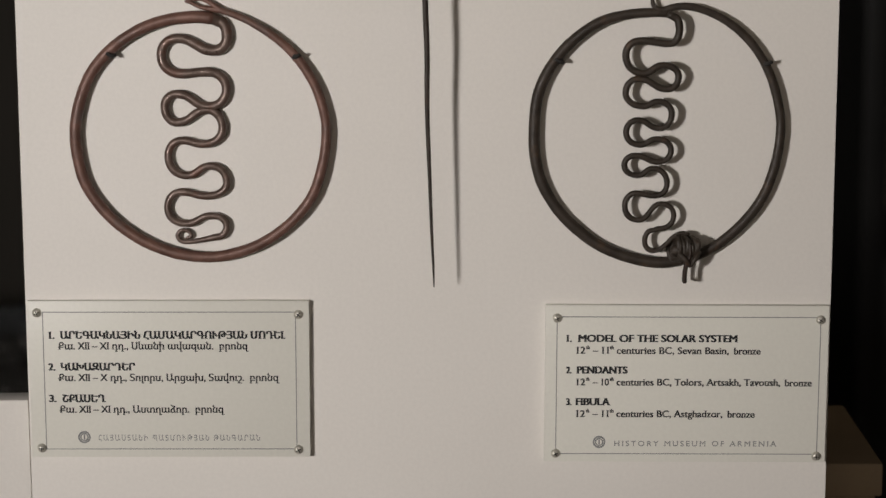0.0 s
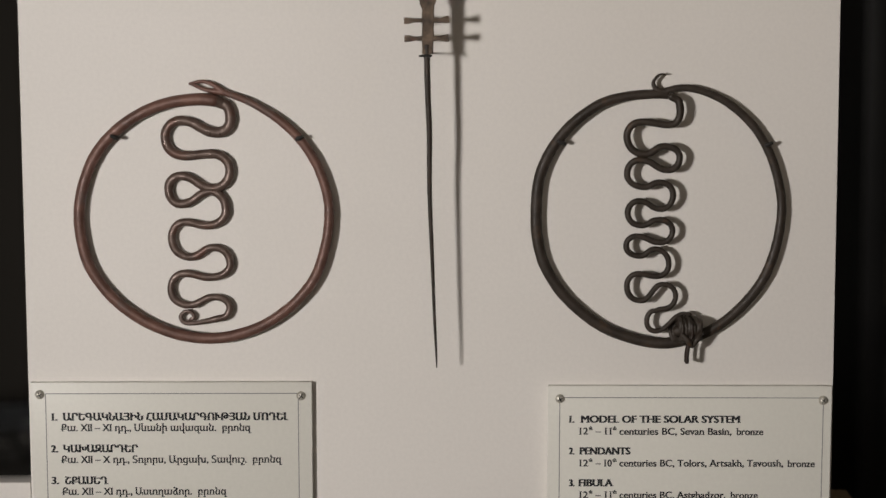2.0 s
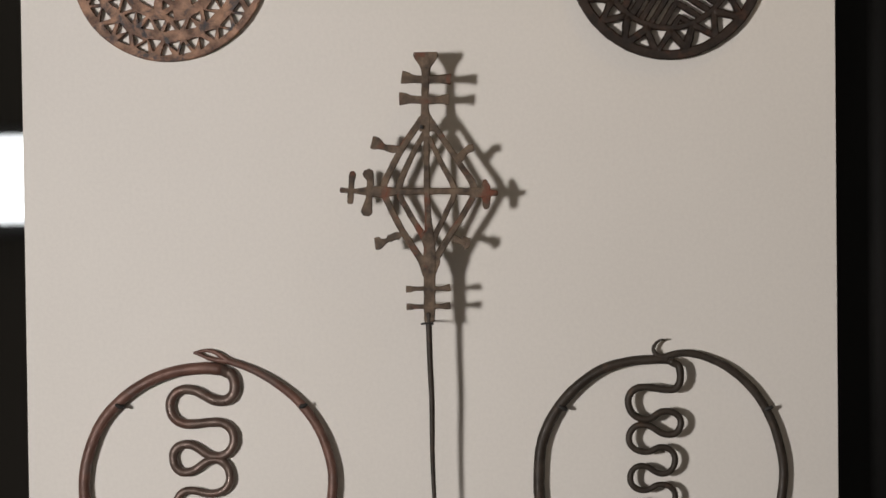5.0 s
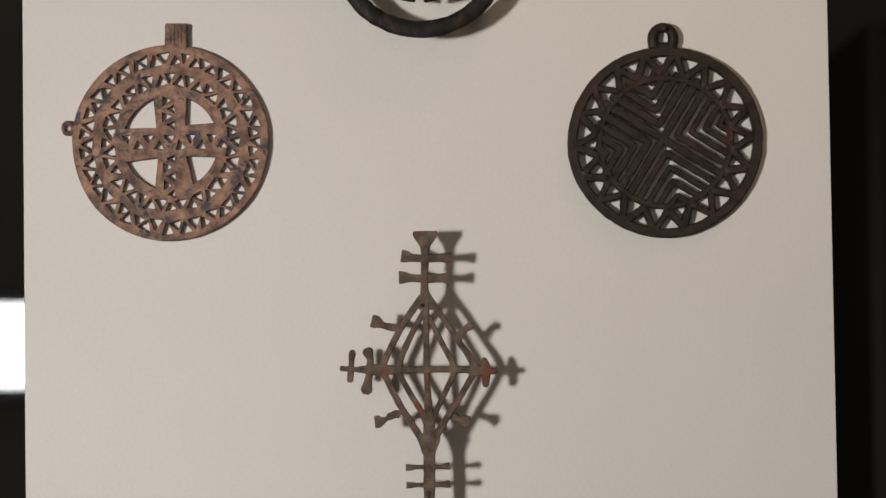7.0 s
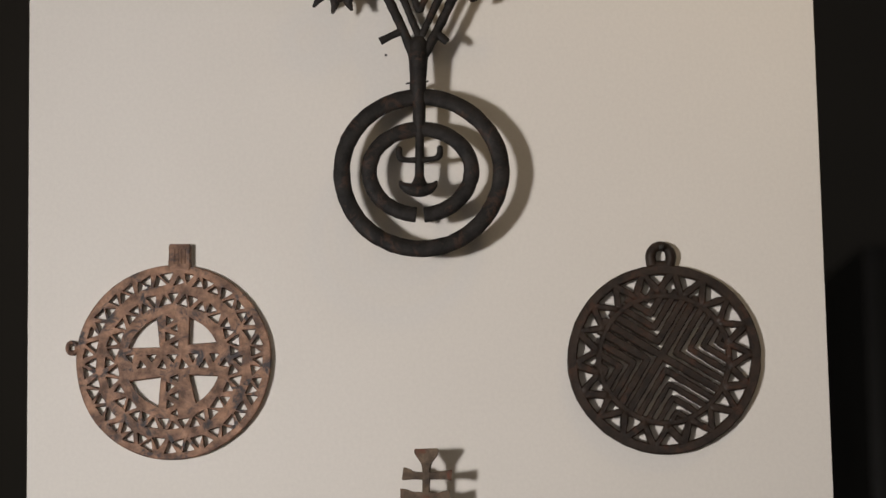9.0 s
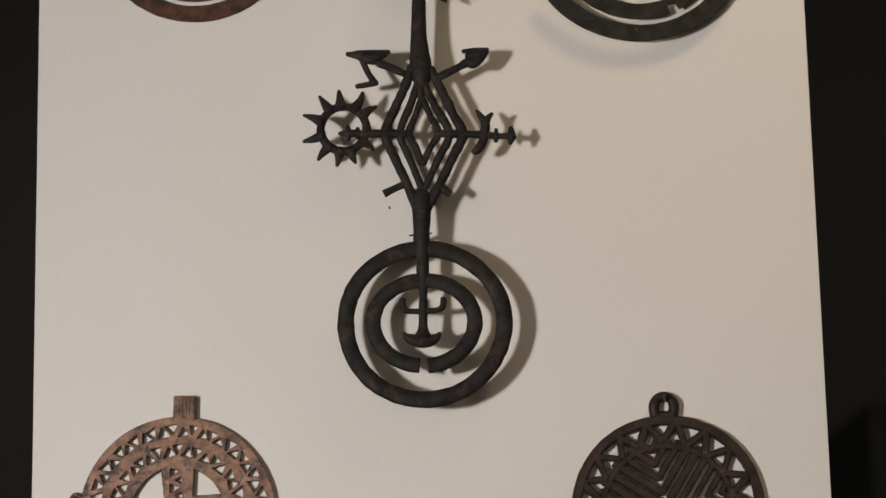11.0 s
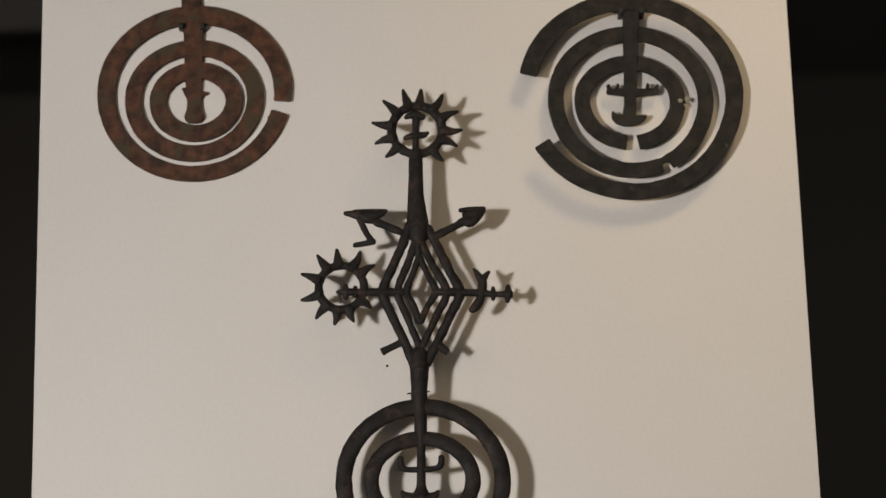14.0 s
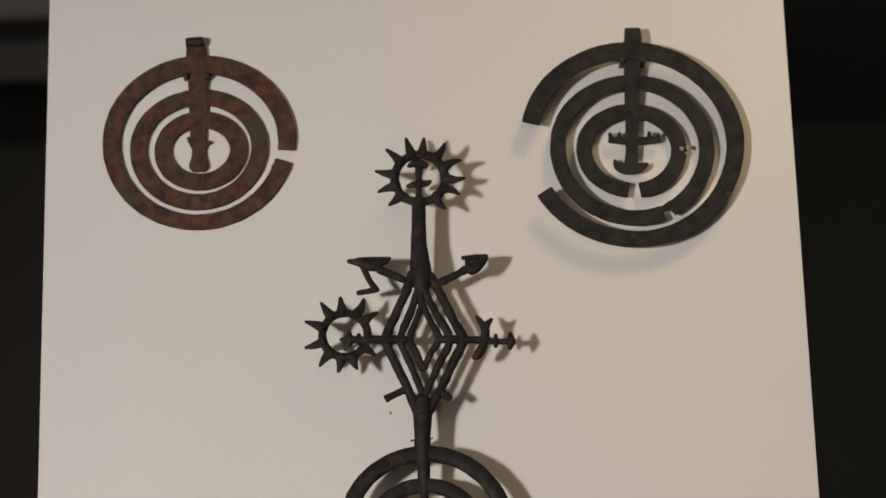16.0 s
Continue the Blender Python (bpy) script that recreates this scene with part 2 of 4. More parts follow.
def fill(group):
    """Triangles of an outline with holes, which may cross itself."""
    flat, edges = [], []
    for loop in group:
        n, k = len(flat), len(loop)
        flat += [Vector(p) for p in loop]
        edges += [(n + a, n + (a + 1) % k) for a in range(k)]
    verts, _, faces = geometry.delaunay_2d_cdt(flat, edges, [], 0, 1e-6)[:3]
    kept = []
    for f in faces:
        mid = sum((verts[n] for n in f), Vector((0, 0))) / len(f)
        if sum(winding(mid, loop) for loop in group):
            kept.append(list(f))
    return [(v.x, v.y) for v in verts], kept


def serifs(loop):
    """Small feet at the square ends of upright and slanting strokes."""
    def turns(p, a, b):
        u, v = (a[0] - p[0], a[1] - p[1]), (b[0] - a[0], b[1] - a[1])
        return abs(u[0] * v[1] - u[1] * v[0]) > 0.02 * math.hypot(*u) * math.hypot(*v)

    loop = [p for k, p in enumerate(loop) if math.dist(p, loop[k - 1]) > 1e-5]
    loop = [p for k, p in enumerate(loop) if turns(loop[k - 1], p, loop[(k + 1) % len(loop)])]
    out, n = [], len(loop)
    for k in range(n):
        a, b, before, after = loop[k], loop[(k + 1) % n], loop[k - 1], loop[(k + 2) % n]
        wide = abs(b[0] - a[0])
        if abs(b[1] - a[1]) > 0.004 or not 0.04 < wide < 0.2:
            continue
        rise, fall = before[1] - a[1], after[1] - b[1]
        if rise * fall <= 0 or min(abs(rise), abs(fall)) < 0.1 or abs(before[0] - a[0]) > 0.75 * abs(rise) or abs(after[0] - b[0]) > 0.75 * abs(fall):
            continue
        x0, x1, z0 = min(a[0], b[0]) - 0.055, max(a[0], b[0]) + 0.055, a[1]
        z1 = z0 + math.copysign(0.035, rise)
        out.append([(x0, min(z0, z1)), (x1, min(z0, z1)), (x1, max(z0, z1)), (x0, max(z0, z1))])
    return out


def letters(body, spacing=1.0):
    """The strokes of a line of writing as triangles: each outline with its own holes, so that crossing strokes stay solid."""
    data = bpy.data.curves.new("writing", "FONT")
    data.body, data.space_character = body, spacing
    ob = new("writing", data)
    bpy.context.view_layer.update()
    curve = ob.to_curve(bpy.context.evaluated_depsgraph_get())
    loops = []
    for s in curve.splines:
        pts, p = [], s.bezier_points
        for n in range(len(p)):
            q = p[(n + 1) % len(p)]
            pts += [(v.x, v.y) for v in geometry.interpolate_bezier(p[n].co, p[n].handle_right, q.handle_left, q.co, 5)[:-1]]
        if len(pts) > 2:
            loops.append(pts)
    ob.to_curve_clear()
    bpy.data.objects.remove(ob)
    holes = [l for l in loops if any(area(k) * area(l) < 0 and abs(area(k)) > abs(area(l)) and inside(l[0], k) for k in loops)]
    outer = [l for l in loops if l not in holes]
    verts, faces = [], []
    for l in outer:
        group = [l] + [h for h in holes if inside(h[0], l)]
        flat, tris = fill(group)
        faces += [[len(verts) + i for i in t] for t in tris]
        verts += flat
        for foot in serifs(l):
            faces.append([len(verts) + i for i in range(4)])
            verts += foot
    return verts, faces


def line_of_text(body, x, z, width, height, mat, parent, bold=0, spacing=1.0, name="text_line"):
    """One line of writing: its left end and baseline, the width it fills and the height of its capitals, in metres. bold: strokes laid side by side."""
    flat, tris = letters(body, spacing)
    xs = [v[0] for v in flat]
    left, size, shift = min(xs), height / 0.73, 0.00016
    k = (width - bold * shift) / (max(xs) - min(xs))
    verts, faces = [], []
    for n in range(bold + 1):
        for up in (0.0, 0.00012):
            faces += [[i + len(verts) for i in f] for f in tris]
            verts += [((u - left) * k + x + n * shift, -0.00425 - 0.000006 * n - (0.000003 if up else 0), v * size + z + up) for u, v in flat]
    mesh = bpy.data.meshes.new(name)
    mesh.from_pydata(verts, [], faces)
    mesh.materials.append(mat)
    ob = new(name, mesh)
    ob.parent = parent
    return ob


def screw(x, z, parent, turn):
    bm = bmesh.new()
    rows = [(2.45, 0.0), (2.45, -0.4), (2.1, -1.2), (1.3, -1.8), (0.0, -2.0)]
    rings = [[bm.verts.new(((x + r * math.cos(a)) * MM, (y - 4.2) * MM, (z + r * math.sin(a)) * MM)) for a in np.arange(20) / 20 * 2 * math.pi] for r, y in rows[:-1]]
    for a, b in zip(rings, rings[1:]):
        for n in range(20):
            bm.faces.new((a[n], a[(n + 1) % 20], b[(n + 1) % 20], b[n]))
    tip = bm.verts.new((x * MM, (rows[-1][1] - 4.2) * MM, z * MM))
    for n in range(20):
        bm.faces.new((rings[-1][n], rings[-1][(n + 1) % 20], tip))
    ob = part("screw", bm, STEEL, parent, "domed steel screw head")
    bm = bmesh.new()
    for a in (turn, turn + 90):
        c, s = math.cos(radians(a)) * 1.3, math.sin(radians(a)) * 1.3
        sweep(bm, [(x - c, z - s), (x + c, z + s)], 0.25, flat=0.5, depth=-6.2, sides=6)
    part("slot", bm, BLACK_WIRE, ob)


def museum_label(x, z, width, height, lean, inset, screws, texts, emblem, label):
    """A card on the panel; x, z: its middle in mm."""
    ob = thing("museum_label", x, 0, z, label, "label", "labels on the panel")
    ob.rotation_euler = (0, radians(lean), 0)
    w, h = width / 2 * MM, height / 2 * MM
    boxed("plate", (-w, -0.0042, -h), (w, -0.0002, h), CARD, ob, 0.0005)
    (x0, z0), (x1, z1) = inset
    for a, b in (((x0, z0), (x1, z0)), ((x1, z0), (x1, z1)), ((x1, z1), (x0, z1)), ((x0, z1), (x0, z0))):
        bm = sweep(bmesh.new(), [a, b], 0.22, flat=0.3, sides=6, uneven=0, depth=-4.2)
        part("border_line", bm, GREY_INK, ob)
    for n, (sx, sz) in enumerate(screws):
        screw(sx, sz, ob, 25 + 31 * n)
    for body, tx, tz, tw, th, bold, grey in texts:
        line_of_text(body, tx * MM, tz * MM, tw * MM, th * MM, GREY_INK if grey else INK, ob, bold, 1.35 if grey else 1.0)
    ex, ez = emblem
    bm = bmesh.new()
    sweep(bm, arc(ex, ez, 2.9, 2.9, 0, 360, 24, 0.45), flat=0.2, sides=6, uneven=0, depth=-4.2)
    sweep(bm, arc(ex, ez, 1.9, 1.9, 0, 360, 20, 0.35), flat=0.2, sides=6, uneven=0, depth=-4.2)
    sweep(bm, [(ex, ez - 1.2), (ex, ez + 1.2)], 0.4, flat=0.2, sides=6, depth=-4.2)
    part("emblem", bm, GREY_INK, ob, "grey round emblem")
    return ob


museum_label(-137.2, 1052.7, 148.6, 85.0, 0.1, ((-66.4, 36.5), (67.1, -38.1)), [(-69.4, 36.2), (68.6, 35.3), (-68.9, -37.5), (68, -38.4)],
    [
        ("1.", -63.6, 22.1, 3.30, 4.02, 4, 0),
        ("ԱՐԵԳԱԿՆԱՅԻՆ ՀԱՄԱԿԱՐԳՈՒԹՅԱՆ ՄՈԴԵԼ", -57.6, 22.1, 119.20, 4.17, 4, 0),
        ("Քա. XII – XI դդ., Սևանի ավազան.  բրոնզ", -58.7, 16.3, 100.80, 4.02, 2, 0),
        ("2.", -64.2, 4.9, 3.90, 4.02, 4, 0),
        ("ԿԱԽԱԶԱՐԴԵՐ", -57.9, 4.9, 39.90, 4.17, 4, 0),
        ("Քա. XII – X դդ., Տոլորս, Արցախ, Տավուշ.  բրոնզ", -59, -0.9, 117.20, 4.02, 2, 0),
        ("3.", -64.4, -12.3, 4.20, 4.02, 4, 0),
        ("ՇՔԱՍԵՂ", -57.2, -12.4, 23.10, 4.17, 4, 0),
        ("Քա. XII – XI դդ., Աստղաձոր.  բրոնզ", -58.9, -18.2, 87.70, 4.02, 2, 0),
        ("ՀԱՅԱՍՏԱՆԻ ՊԱՏՄՈՒԹՅԱՆ ԹԱՆԳԱՐԱՆ", -38.6, -33.5, 86.10, 3.12, 0, 1)], (-46.1, -31.6), "white printed card in a foreign script with four steel screws")
museum_label(136.8, 1049.5, 150.0, 85.4, 0.3, ((-68.8, 36.4), (70.5, -38.2)), [(-68.8, 35.8), (70.3, 35.2), (70.2, -39.2), (-68.9, -38)],
    [
        ("1.", -63.9, 22.9, 3.00, 3.87, 4, 0),
        ("MODEL OF THE SOLAR SYSTEM", -57.9, 22.9, 84.90, 4.02, 4, 0),
        ("12", -58.5, 16.5, 4.80, 3.87, 2, 0),
        ("th", -53.4, 18.9, 2.10, 2.08, 2, 0),
        ("– 11", -49.8, 16.5, 8.70, 3.87, 2, 0),
        ("th", -40.8, 18.9, 2.30, 2.08, 2, 0),
        ("centuries BC, Sevan Basin,", -37.2, 16.4, 59.50, 3.87, 2, 0),
        ("bronze", 24.7, 16.3, 14.40, 3.87, 2, 0),
        ("2.", -63.8, 5.7, 3.00, 3.87, 4, 0),
        ("PENDANTS", -58.4, 5.7, 27.30, 4.02, 4, 0),
        ("12", -58.3, -0.8, 4.80, 3.87, 2, 0),
        ("th", -53.3, 1.7, 2.10, 2.08, 2, 0),
        ("– 10", -49.6, -0.8, 8.70, 3.87, 2, 0),
        ("th", -40.7, 1.7, 2.40, 2.08, 2, 0),
        ("centuries BC, Tolors, Artsakh, Tavoush,", -37, -0.8, 87.00, 3.87, 2, 0),
        ("bronze", 52.1, -1, 14.70, 3.87, 2, 0),
        ("3.", -63.6, -11.6, 3.00, 3.87, 4, 0),
        ("FIBULA", -58.8, -11.6, 18.90, 4.02, 4, 0),
        ("12", -58.2, -18.1, 4.80, 3.87, 2, 0),
        ("th", -53.1, -15.6, 2.10, 2.08, 2, 0),
        ("– 11", -49.5, -18.1, 8.80, 3.87, 2, 0),
        ("th", -40.5, -15.6, 2.40, 2.08, 2, 0),
        ("centuries BC, Astghadzor,", -36.8, -18.1, 56.50, 3.87, 2, 0),
        ("bronze", 22.1, -18.2, 14.80, 3.87, 2, 0),
        ("HISTORY MUSEUM OF ARMENIA", -37.8, -34, 86.80, 2.97, 0, 1)], (-45.7, -31.8), "white printed card in English with four steel screws")

# ---------------------------------------------------------------- serpent rings


def meander(start, bends):
    """Bends of a bent wire: (x of the neck, top z, x of the turn, its z, x of the lower neck, bottom z, half width)."""
    out = list(start)

    def bow(a, b, c, d, r0, r1, steps):
        for t in np.arange(steps) / steps:
            k = ((1 - t) ** 3, 3 * t * (1 - t) ** 2, 3 * t * t * (1 - t), t**3)
            out.append((sum(w * p[0] for w, p in zip(k, (a, b, c, d))), sum(w * p[1] for w, p in zip(k, (a, b, c, d))), r0 + (r1 - r0) * t))

    for n, (xa, za, xm, zm, xb, zb, r) in enumerate(bends):
        q = 0.58
        bow((xa, za), (xa + q * (xm - xa), za), (xm, zm + q * (za - zm)), (xm, zm), r, r, 8)
        bow((xm, zm), (xm, zm + q * (zb - zm)), (xb + q * (xm - xb), zb), (xb, zb), r, r, 8)
        if n + 1 < len(bends):
            xn, zn, rn = bends[n + 1][0], bends[n + 1][1], bends[n + 1][6]
            half = 0.48 * (xn - xb)
            bow((xb, zb), (xb + half, zb), (xn - half, zn), (xn, zn), r, rn, 10)
    out.append((xb, zb, r))
    return out


def slim(points, k):
    return [(p[0], p[1], p[2] * k, *p[3:]) for p in points]


def hook(x, z, reach, side):
    """A black clip: a stub out of the panel, bent over the front of a wire."""
    ob = thing("mounting_hook", x, 0, z, "small black wire hook fixed in the cream panel", "hook", "mounting hooks")
    bm = box(bmesh.new(), (-0.001, -reach * MM, -0.0011), (0.001, 0, 0.0011), 0.0004)
    sweep(bm, [(-side * 1.0, -0.5, 0.9), (side * 0.6, 0.0, 1.15), (side * 2.6, 1.0, 0.9)], depth=-reach, step=0.5, sides=8)
    part("wire", bm, BLACK_WIRE, ob)
    return ob


ring = thing("serpent_ring", -116, -4.5, 1182, "reddish bronze ring ending in a coiled serpent wire", "ornament", "bronze ornaments")
ring.rotation_euler = (radians(-0.4), 0, radians(-0.6))
bm = sweep(bmesh.new(), slim([(9.2, 66.3, 1.75), (22.5, 61.3, 2.05), (37, 52.5, 2.34), (48.6, 41.6, 2.52), (57.2, 28.4, 2.64), (62.1, 14.2, 2.71), (63.4, 1.7, 2.77), (61.2, -14.7, 2.83), (55.4, -31.1, 2.84), (44.3, -44.8, 2.9), (29.3, -55.6, 2.97), (12.9, -61.6, 3.09), (-1.7, -63.1, 3.15), (-18, -60.6, 3.15), (-35, -53.4, 3.15)]
    + [(-50.4, -41.6, 3.14), (-61.7, -26.3, 3.13), (-66.2, -11.3, 3.19), (-67.2, 5, 3.18), (-63.6, 21.6, 3.17), (-57, 35.5, 3.17), (-46.3, 47.1, 3.16), (-33, 55.9, 3.16), (-18.4, 61.1, 3.22), (-3.7, 62.7, 3.36), (4.4, 62, 3.36)], 0.96), step=1.6, sides=14, uneven=0.03, flat=0.9)
part("ring_wire", bm, RED_BRONZE, ring)
bm = sweep(bmesh.new(), slim(meander([(-3.7, 62.7, 3.6, -1.5), (4.4, 62, 3.62, -0.9)],
    [(8.5, 60.2, 12.5, 52.6, 5.9, 45.3, 3.29), (-13.3, 51.5, -21.7, 42.7, -11.6, 33.2, 2.94), (2.2, 34.1, 11.7, 25.5, 2.7, 16.1, 2.82), (-13.9, 22.6, -20.5, 15.9, -14.2, 7.8, 2.65), (1.8, 14.3, 9.3, 4.8, -0.6, -3.5, 2.59), (-12.1, -1.7, -19.3, -10, -9.8, -20.1, 2.41), (2.7, -15.1, 11.1, -23.8, 0.4, -30.9, 2.35), (-12.9, -28.8, -20.2, -37.2, -10.9, -45.6, 2.29), (2.6, -41.4, 10.5, -46.9, 5.3, -52.6, 2.12)])
    + [(-1.5, -54.1, 1.72), (-8.4, -55.2, 1.48), (-13.4, -54.9, 1.37), (-15.4, -51.9, 1.31), (-13.3, -49.2, 1.25), (-9.8, -49.5, 1.19), (-8.3, -51.9, 1.19), (-10.4, -53.4, 1.07)], 0.88), step=0.8, sides=12, uneven=0.04, depth=1.5, flat=0.85)
part("serpent_wire", bm, WORN_BRONZE, ring, "grey-brown serpent wire worn bright")
bm = bars([[(-8.5, 70.7, 0.64), (-5, 71.6, 0.88), (-1.2, 71.9, 0.93), (3.4, 70.4, 1.17), (9.2, 66.3, 1.75)], [(-8.5, 70.7, 0.64), (-5.6, 69.9, 0.88), (-1.9, 68.1, 0.99), (3.4, 66.9, 1.29), (9.2, 66.3, 1.75)]], flat=0.7, step=0.6)
part("snake_head", bm, RED_BRONZE, ring, "split flattened bronze snake head")

ring = thing("serpent_ring", 119, -4.5, 1182, "dark bronze ring with a tangled serpent wire and coil", "ornament", "bronze ornaments")
ring.rotation_euler = (radians(0.6), 0, radians(-0.2))
bm = sweep(bmesh.new(), slim([(3.7, 66.1, 2.04), (11.6, 67.8, 2.04), (22.7, 66, 2.16), (36.6, 59.3, 2.34), (49.4, 47.5, 2.46), (58.2, 32.8, 2.58), (63.2, 16.6, 2.65), (64.6, 2.6, 2.71), (62.1, -15.2, 2.83), (55.9, -32.2, 2.96), (45.2, -46.6, 2.96), (30.3, -58.9, 3.03), (14.3, -65.2, 3.15), (1, -66.7, 3.27)]
    + [(-15.4, -63.3, 3.27), (-31.5, -56, 3.26), (-48.2, -41.8, 3.2), (-58.6, -25.9, 3.19), (-62.8, -11, 3.25), (-63.5, 4.5, 3.24), (-61.8, 21.3, 3.17), (-55.7, 35.7, 3.11), (-45.5, 48.6, 3.04), (-31.2, 59.1, 2.92), (-16.7, 63.5, 2.8), (-2.1, 64.6, 2.63), (5.5, 64, 2.34)], 0.92), step=1.6, sides=14, uneven=0.03, flat=0.85)
part("ring_wire", bm, DARK_BRONZE, ring)
bm = sweep(bmesh.new(), slim(meander([(5.5, 64, 2.34)],
    [(8.5, 62.3, 10.6, 56.1, 5.7, 49.1, 2.23), (-9.2, 50.6, -16.8, 43.3, -7.6, 33.9, 2.18), (2.6, 37.9, 10.6, 32, 4.9, 25.6, 2.06), (-9.9, 30.9, -16.6, 23.6, -7.4, 16.7, 1.94), (0.2, 19.1, 7.4, 12.6, 1, 5.2, 1.88), (-10.2, 9.4, -16.1, 3.1, -8.9, -3.4, 1.82), (-0.1, -0.5, 7.3, -6.4, 1.2, -12.4, 1.82), (-11.5, -9.1, -16.8, -14.1, -9.9, -19.5, 1.76), (-1.7, -15.9, 5.5, -24, -0.9, -30.3, 1.71), (-10.7, -29, -16.3, -35.6, -9.1, -43.1, 1.71), (2.7, -34.5, 9.3, -40.8, 1.9, -47.7, 1.59), (-1.9, -48.6, -5.7, -54.3, -0.9, -59.4, 1.53)])
    + [(2.4, -58.5, 1.48), (5.9, -55.5, 1.42), (9.4, -51.9, 1.36), (13.2, -50.1, 1.3), (17.1, -50.7, 1.25)], 0.88), step=0.8, sides=12, uneven=0.05, depth=-5.0)
part("serpent_wire", bm, DARK_BRONZE, ring)
bm = sweep(bmesh.new(), [(-1.6, 73.1, 0.76), (-3, 70.7, 1.05), (-2.1, 67.8, 1.34), (0.2, 66.1, 1.61), (3.8, 65.8, 1.9)], step=0.6)
sweep(bm, [(3.1, 74.8, 0.47), (0.7, 74.8, 0.64), (-1.6, 73.1, 0.88)], step=0.5)
part("snake_head", bm, DARK_BRONZE, ring, "small curled bronze hook at the ring's end")
bm = bmesh.new()
cx, cz = (14.6, -58.6)
pts = []
for n in range(150):
    t = n / 149
    a = 2 * math.pi * 7.3 * t
    tall = 6.5 - 2.0 * t + 0.9 * math.sin(2.3 * a)
    pts.append((cx - 5.4 + 11.0 * t + 2.4 * math.cos(a) + 0.5 * math.sin(1.7 * a), cz + 0.9 * t + tall * math.sin(a + 0.2), 1.2, -5.4 - 4.6 * math.cos(a)))
sweep(bm, pts, step=0.8, sides=8, uneven=0.12)
sweep(bm, [(cx - 5, cz - 1, 2.6), (cx + 1.5, cz + 0.5, 3.6), (cx + 7, cz + 1, 2.6)], depth=-4.6)
sweep(bm, [(cx - 2, cz - 2, 1.5, -10.6), (cx + 1.5, cz - 5.5, 1.6, -11.2), (cx + 3.2, cz - 8.4, 0.9, -10.0)], step=0.7)
sweep(bm, [(cx + 8, cz - 1, 1.4, -8.6), (cx + 5.6, cz - 4.4, 1.5, -10.4), (cx + 3.6, cz - 8, 0.9, -10.2)], step=0.7)
part("wire_coil", bm, DARK_BRONZE, ring, "loose dark coil of bronze wire")
bm = sweep(bmesh.new(), [(17.8, -54.9, 0.89), (17.6, -61, 1.01), (15.8, -66.1, 1.13), (15, -71.2, 1.19), (15.1, -74.9, 1.07)], step=0.7, depth=-10.5)
sweep(bm, [(16.1, -66.4, 0.89), (15.3, -71.2, 0.95), (15.1, -74.6, 0.89)], step=0.7, depth=-4.5)
x, z = (15.1, -74.9)
box(bm, ((x - 1.0) * MM, -0.0108, (z - 1.0) * MM), ((x + 1.0) * MM, -0.0042, (z + 0.9) * MM), 0.0006)
part("wire_tail", bm, UMBER_BRONZE, ring, "end of the wire bent back on itself")
for (x, z), side in zip([(-162.7, 1225.2), (-68.3, 1224.4), (69.2, 1221.7), (175.2, 1220.3)], (-1, 1, -1, 1)):
    hook(x, z, 7.6, side)

# ---------------------------------------------------------------- openwork pin
pin = thing("openwork_pin", -1, -24, 1336, "long brown bronze pin with an openwork diamond head", "ornament", "bronze ornaments")
pin.rotation_euler = (radians(-2.2), 0, 0)
stem = [(-0.1, 68.9, 2.33), (-0.3, 59.6, 2.1), (-0.8, 45, 1.98), (-0.6, 36.8, 2.48), (-0.3, 31.9, 1.89), (-0.2, 18.8, 1.57), (-0.2, -0.1, 1.69), (0.2, -13.2, 1.75), (0.6, -23.4, 2.62), (0.8, -32.1, 3.2), (0.7, -39.3, 3.2), (0.6, -44.6, 3.05), (0.4, -59, 3.05), (0.3, -66.8, 2.76)]
part("stem", sweep(bmesh.new(), stem, thick=1.5, step=1.0, square_ends=True), FIBULA_BRONZE, pin)
bm = bars([[(-0.1, 70.7, 6.42), (-0.1, 68.9, 6.13), (-0.2, 64.2, 2.92), (-0.2, 60.7, 2.19)]], thick=1.35, step=0.7, square_ends=True)
part("cap", bm, FIBULA_BRONZE, pin, "flared trapezoid bronze cap")
for pts in ([(-12.2, 58.9, 3.35), (-9.6, 58.5, 2.92), (-6.7, 57.9, 2.04), (-0.3, 57.5, 2.1), (6.4, 57.7, 1.92), (9.9, 57.7, 2.33), (12.5, 57.6, 2.8)], [(-13.5, 47.8, 3.35), (-10.9, 47.8, 2.91), (-7.4, 47.4, 2.1), (-0.4, 47, 2.16), (6, 46.9, 1.92), (8.9, 47.2, 2.33), (11.2, 47.1, 2.8)],
            [(-11.4, -50.2, 1.8), (-9, -50.2, 1.63), (-6.4, -50, 1.1), (0.5, -50.1, 1.28), (6.4, -50.1, 1.16), (8.7, -49.9, 1.57), (11, -49.6, 1.86)], [(-11.2, -59.2, 1.8), (-8.9, -59.2, 1.63), (-6, -59.2, 1.1), (0.4, -59.3, 1.34), (6.2, -59.1, 1.22), (8.6, -59.1, 1.63), (10.9, -58.9, 1.86)]):
    part("crossbar", sweep(bmesh.new(), pts, thick=1.3, step=0.7, square_ends=True), FIBULA_BRONZE, pin)
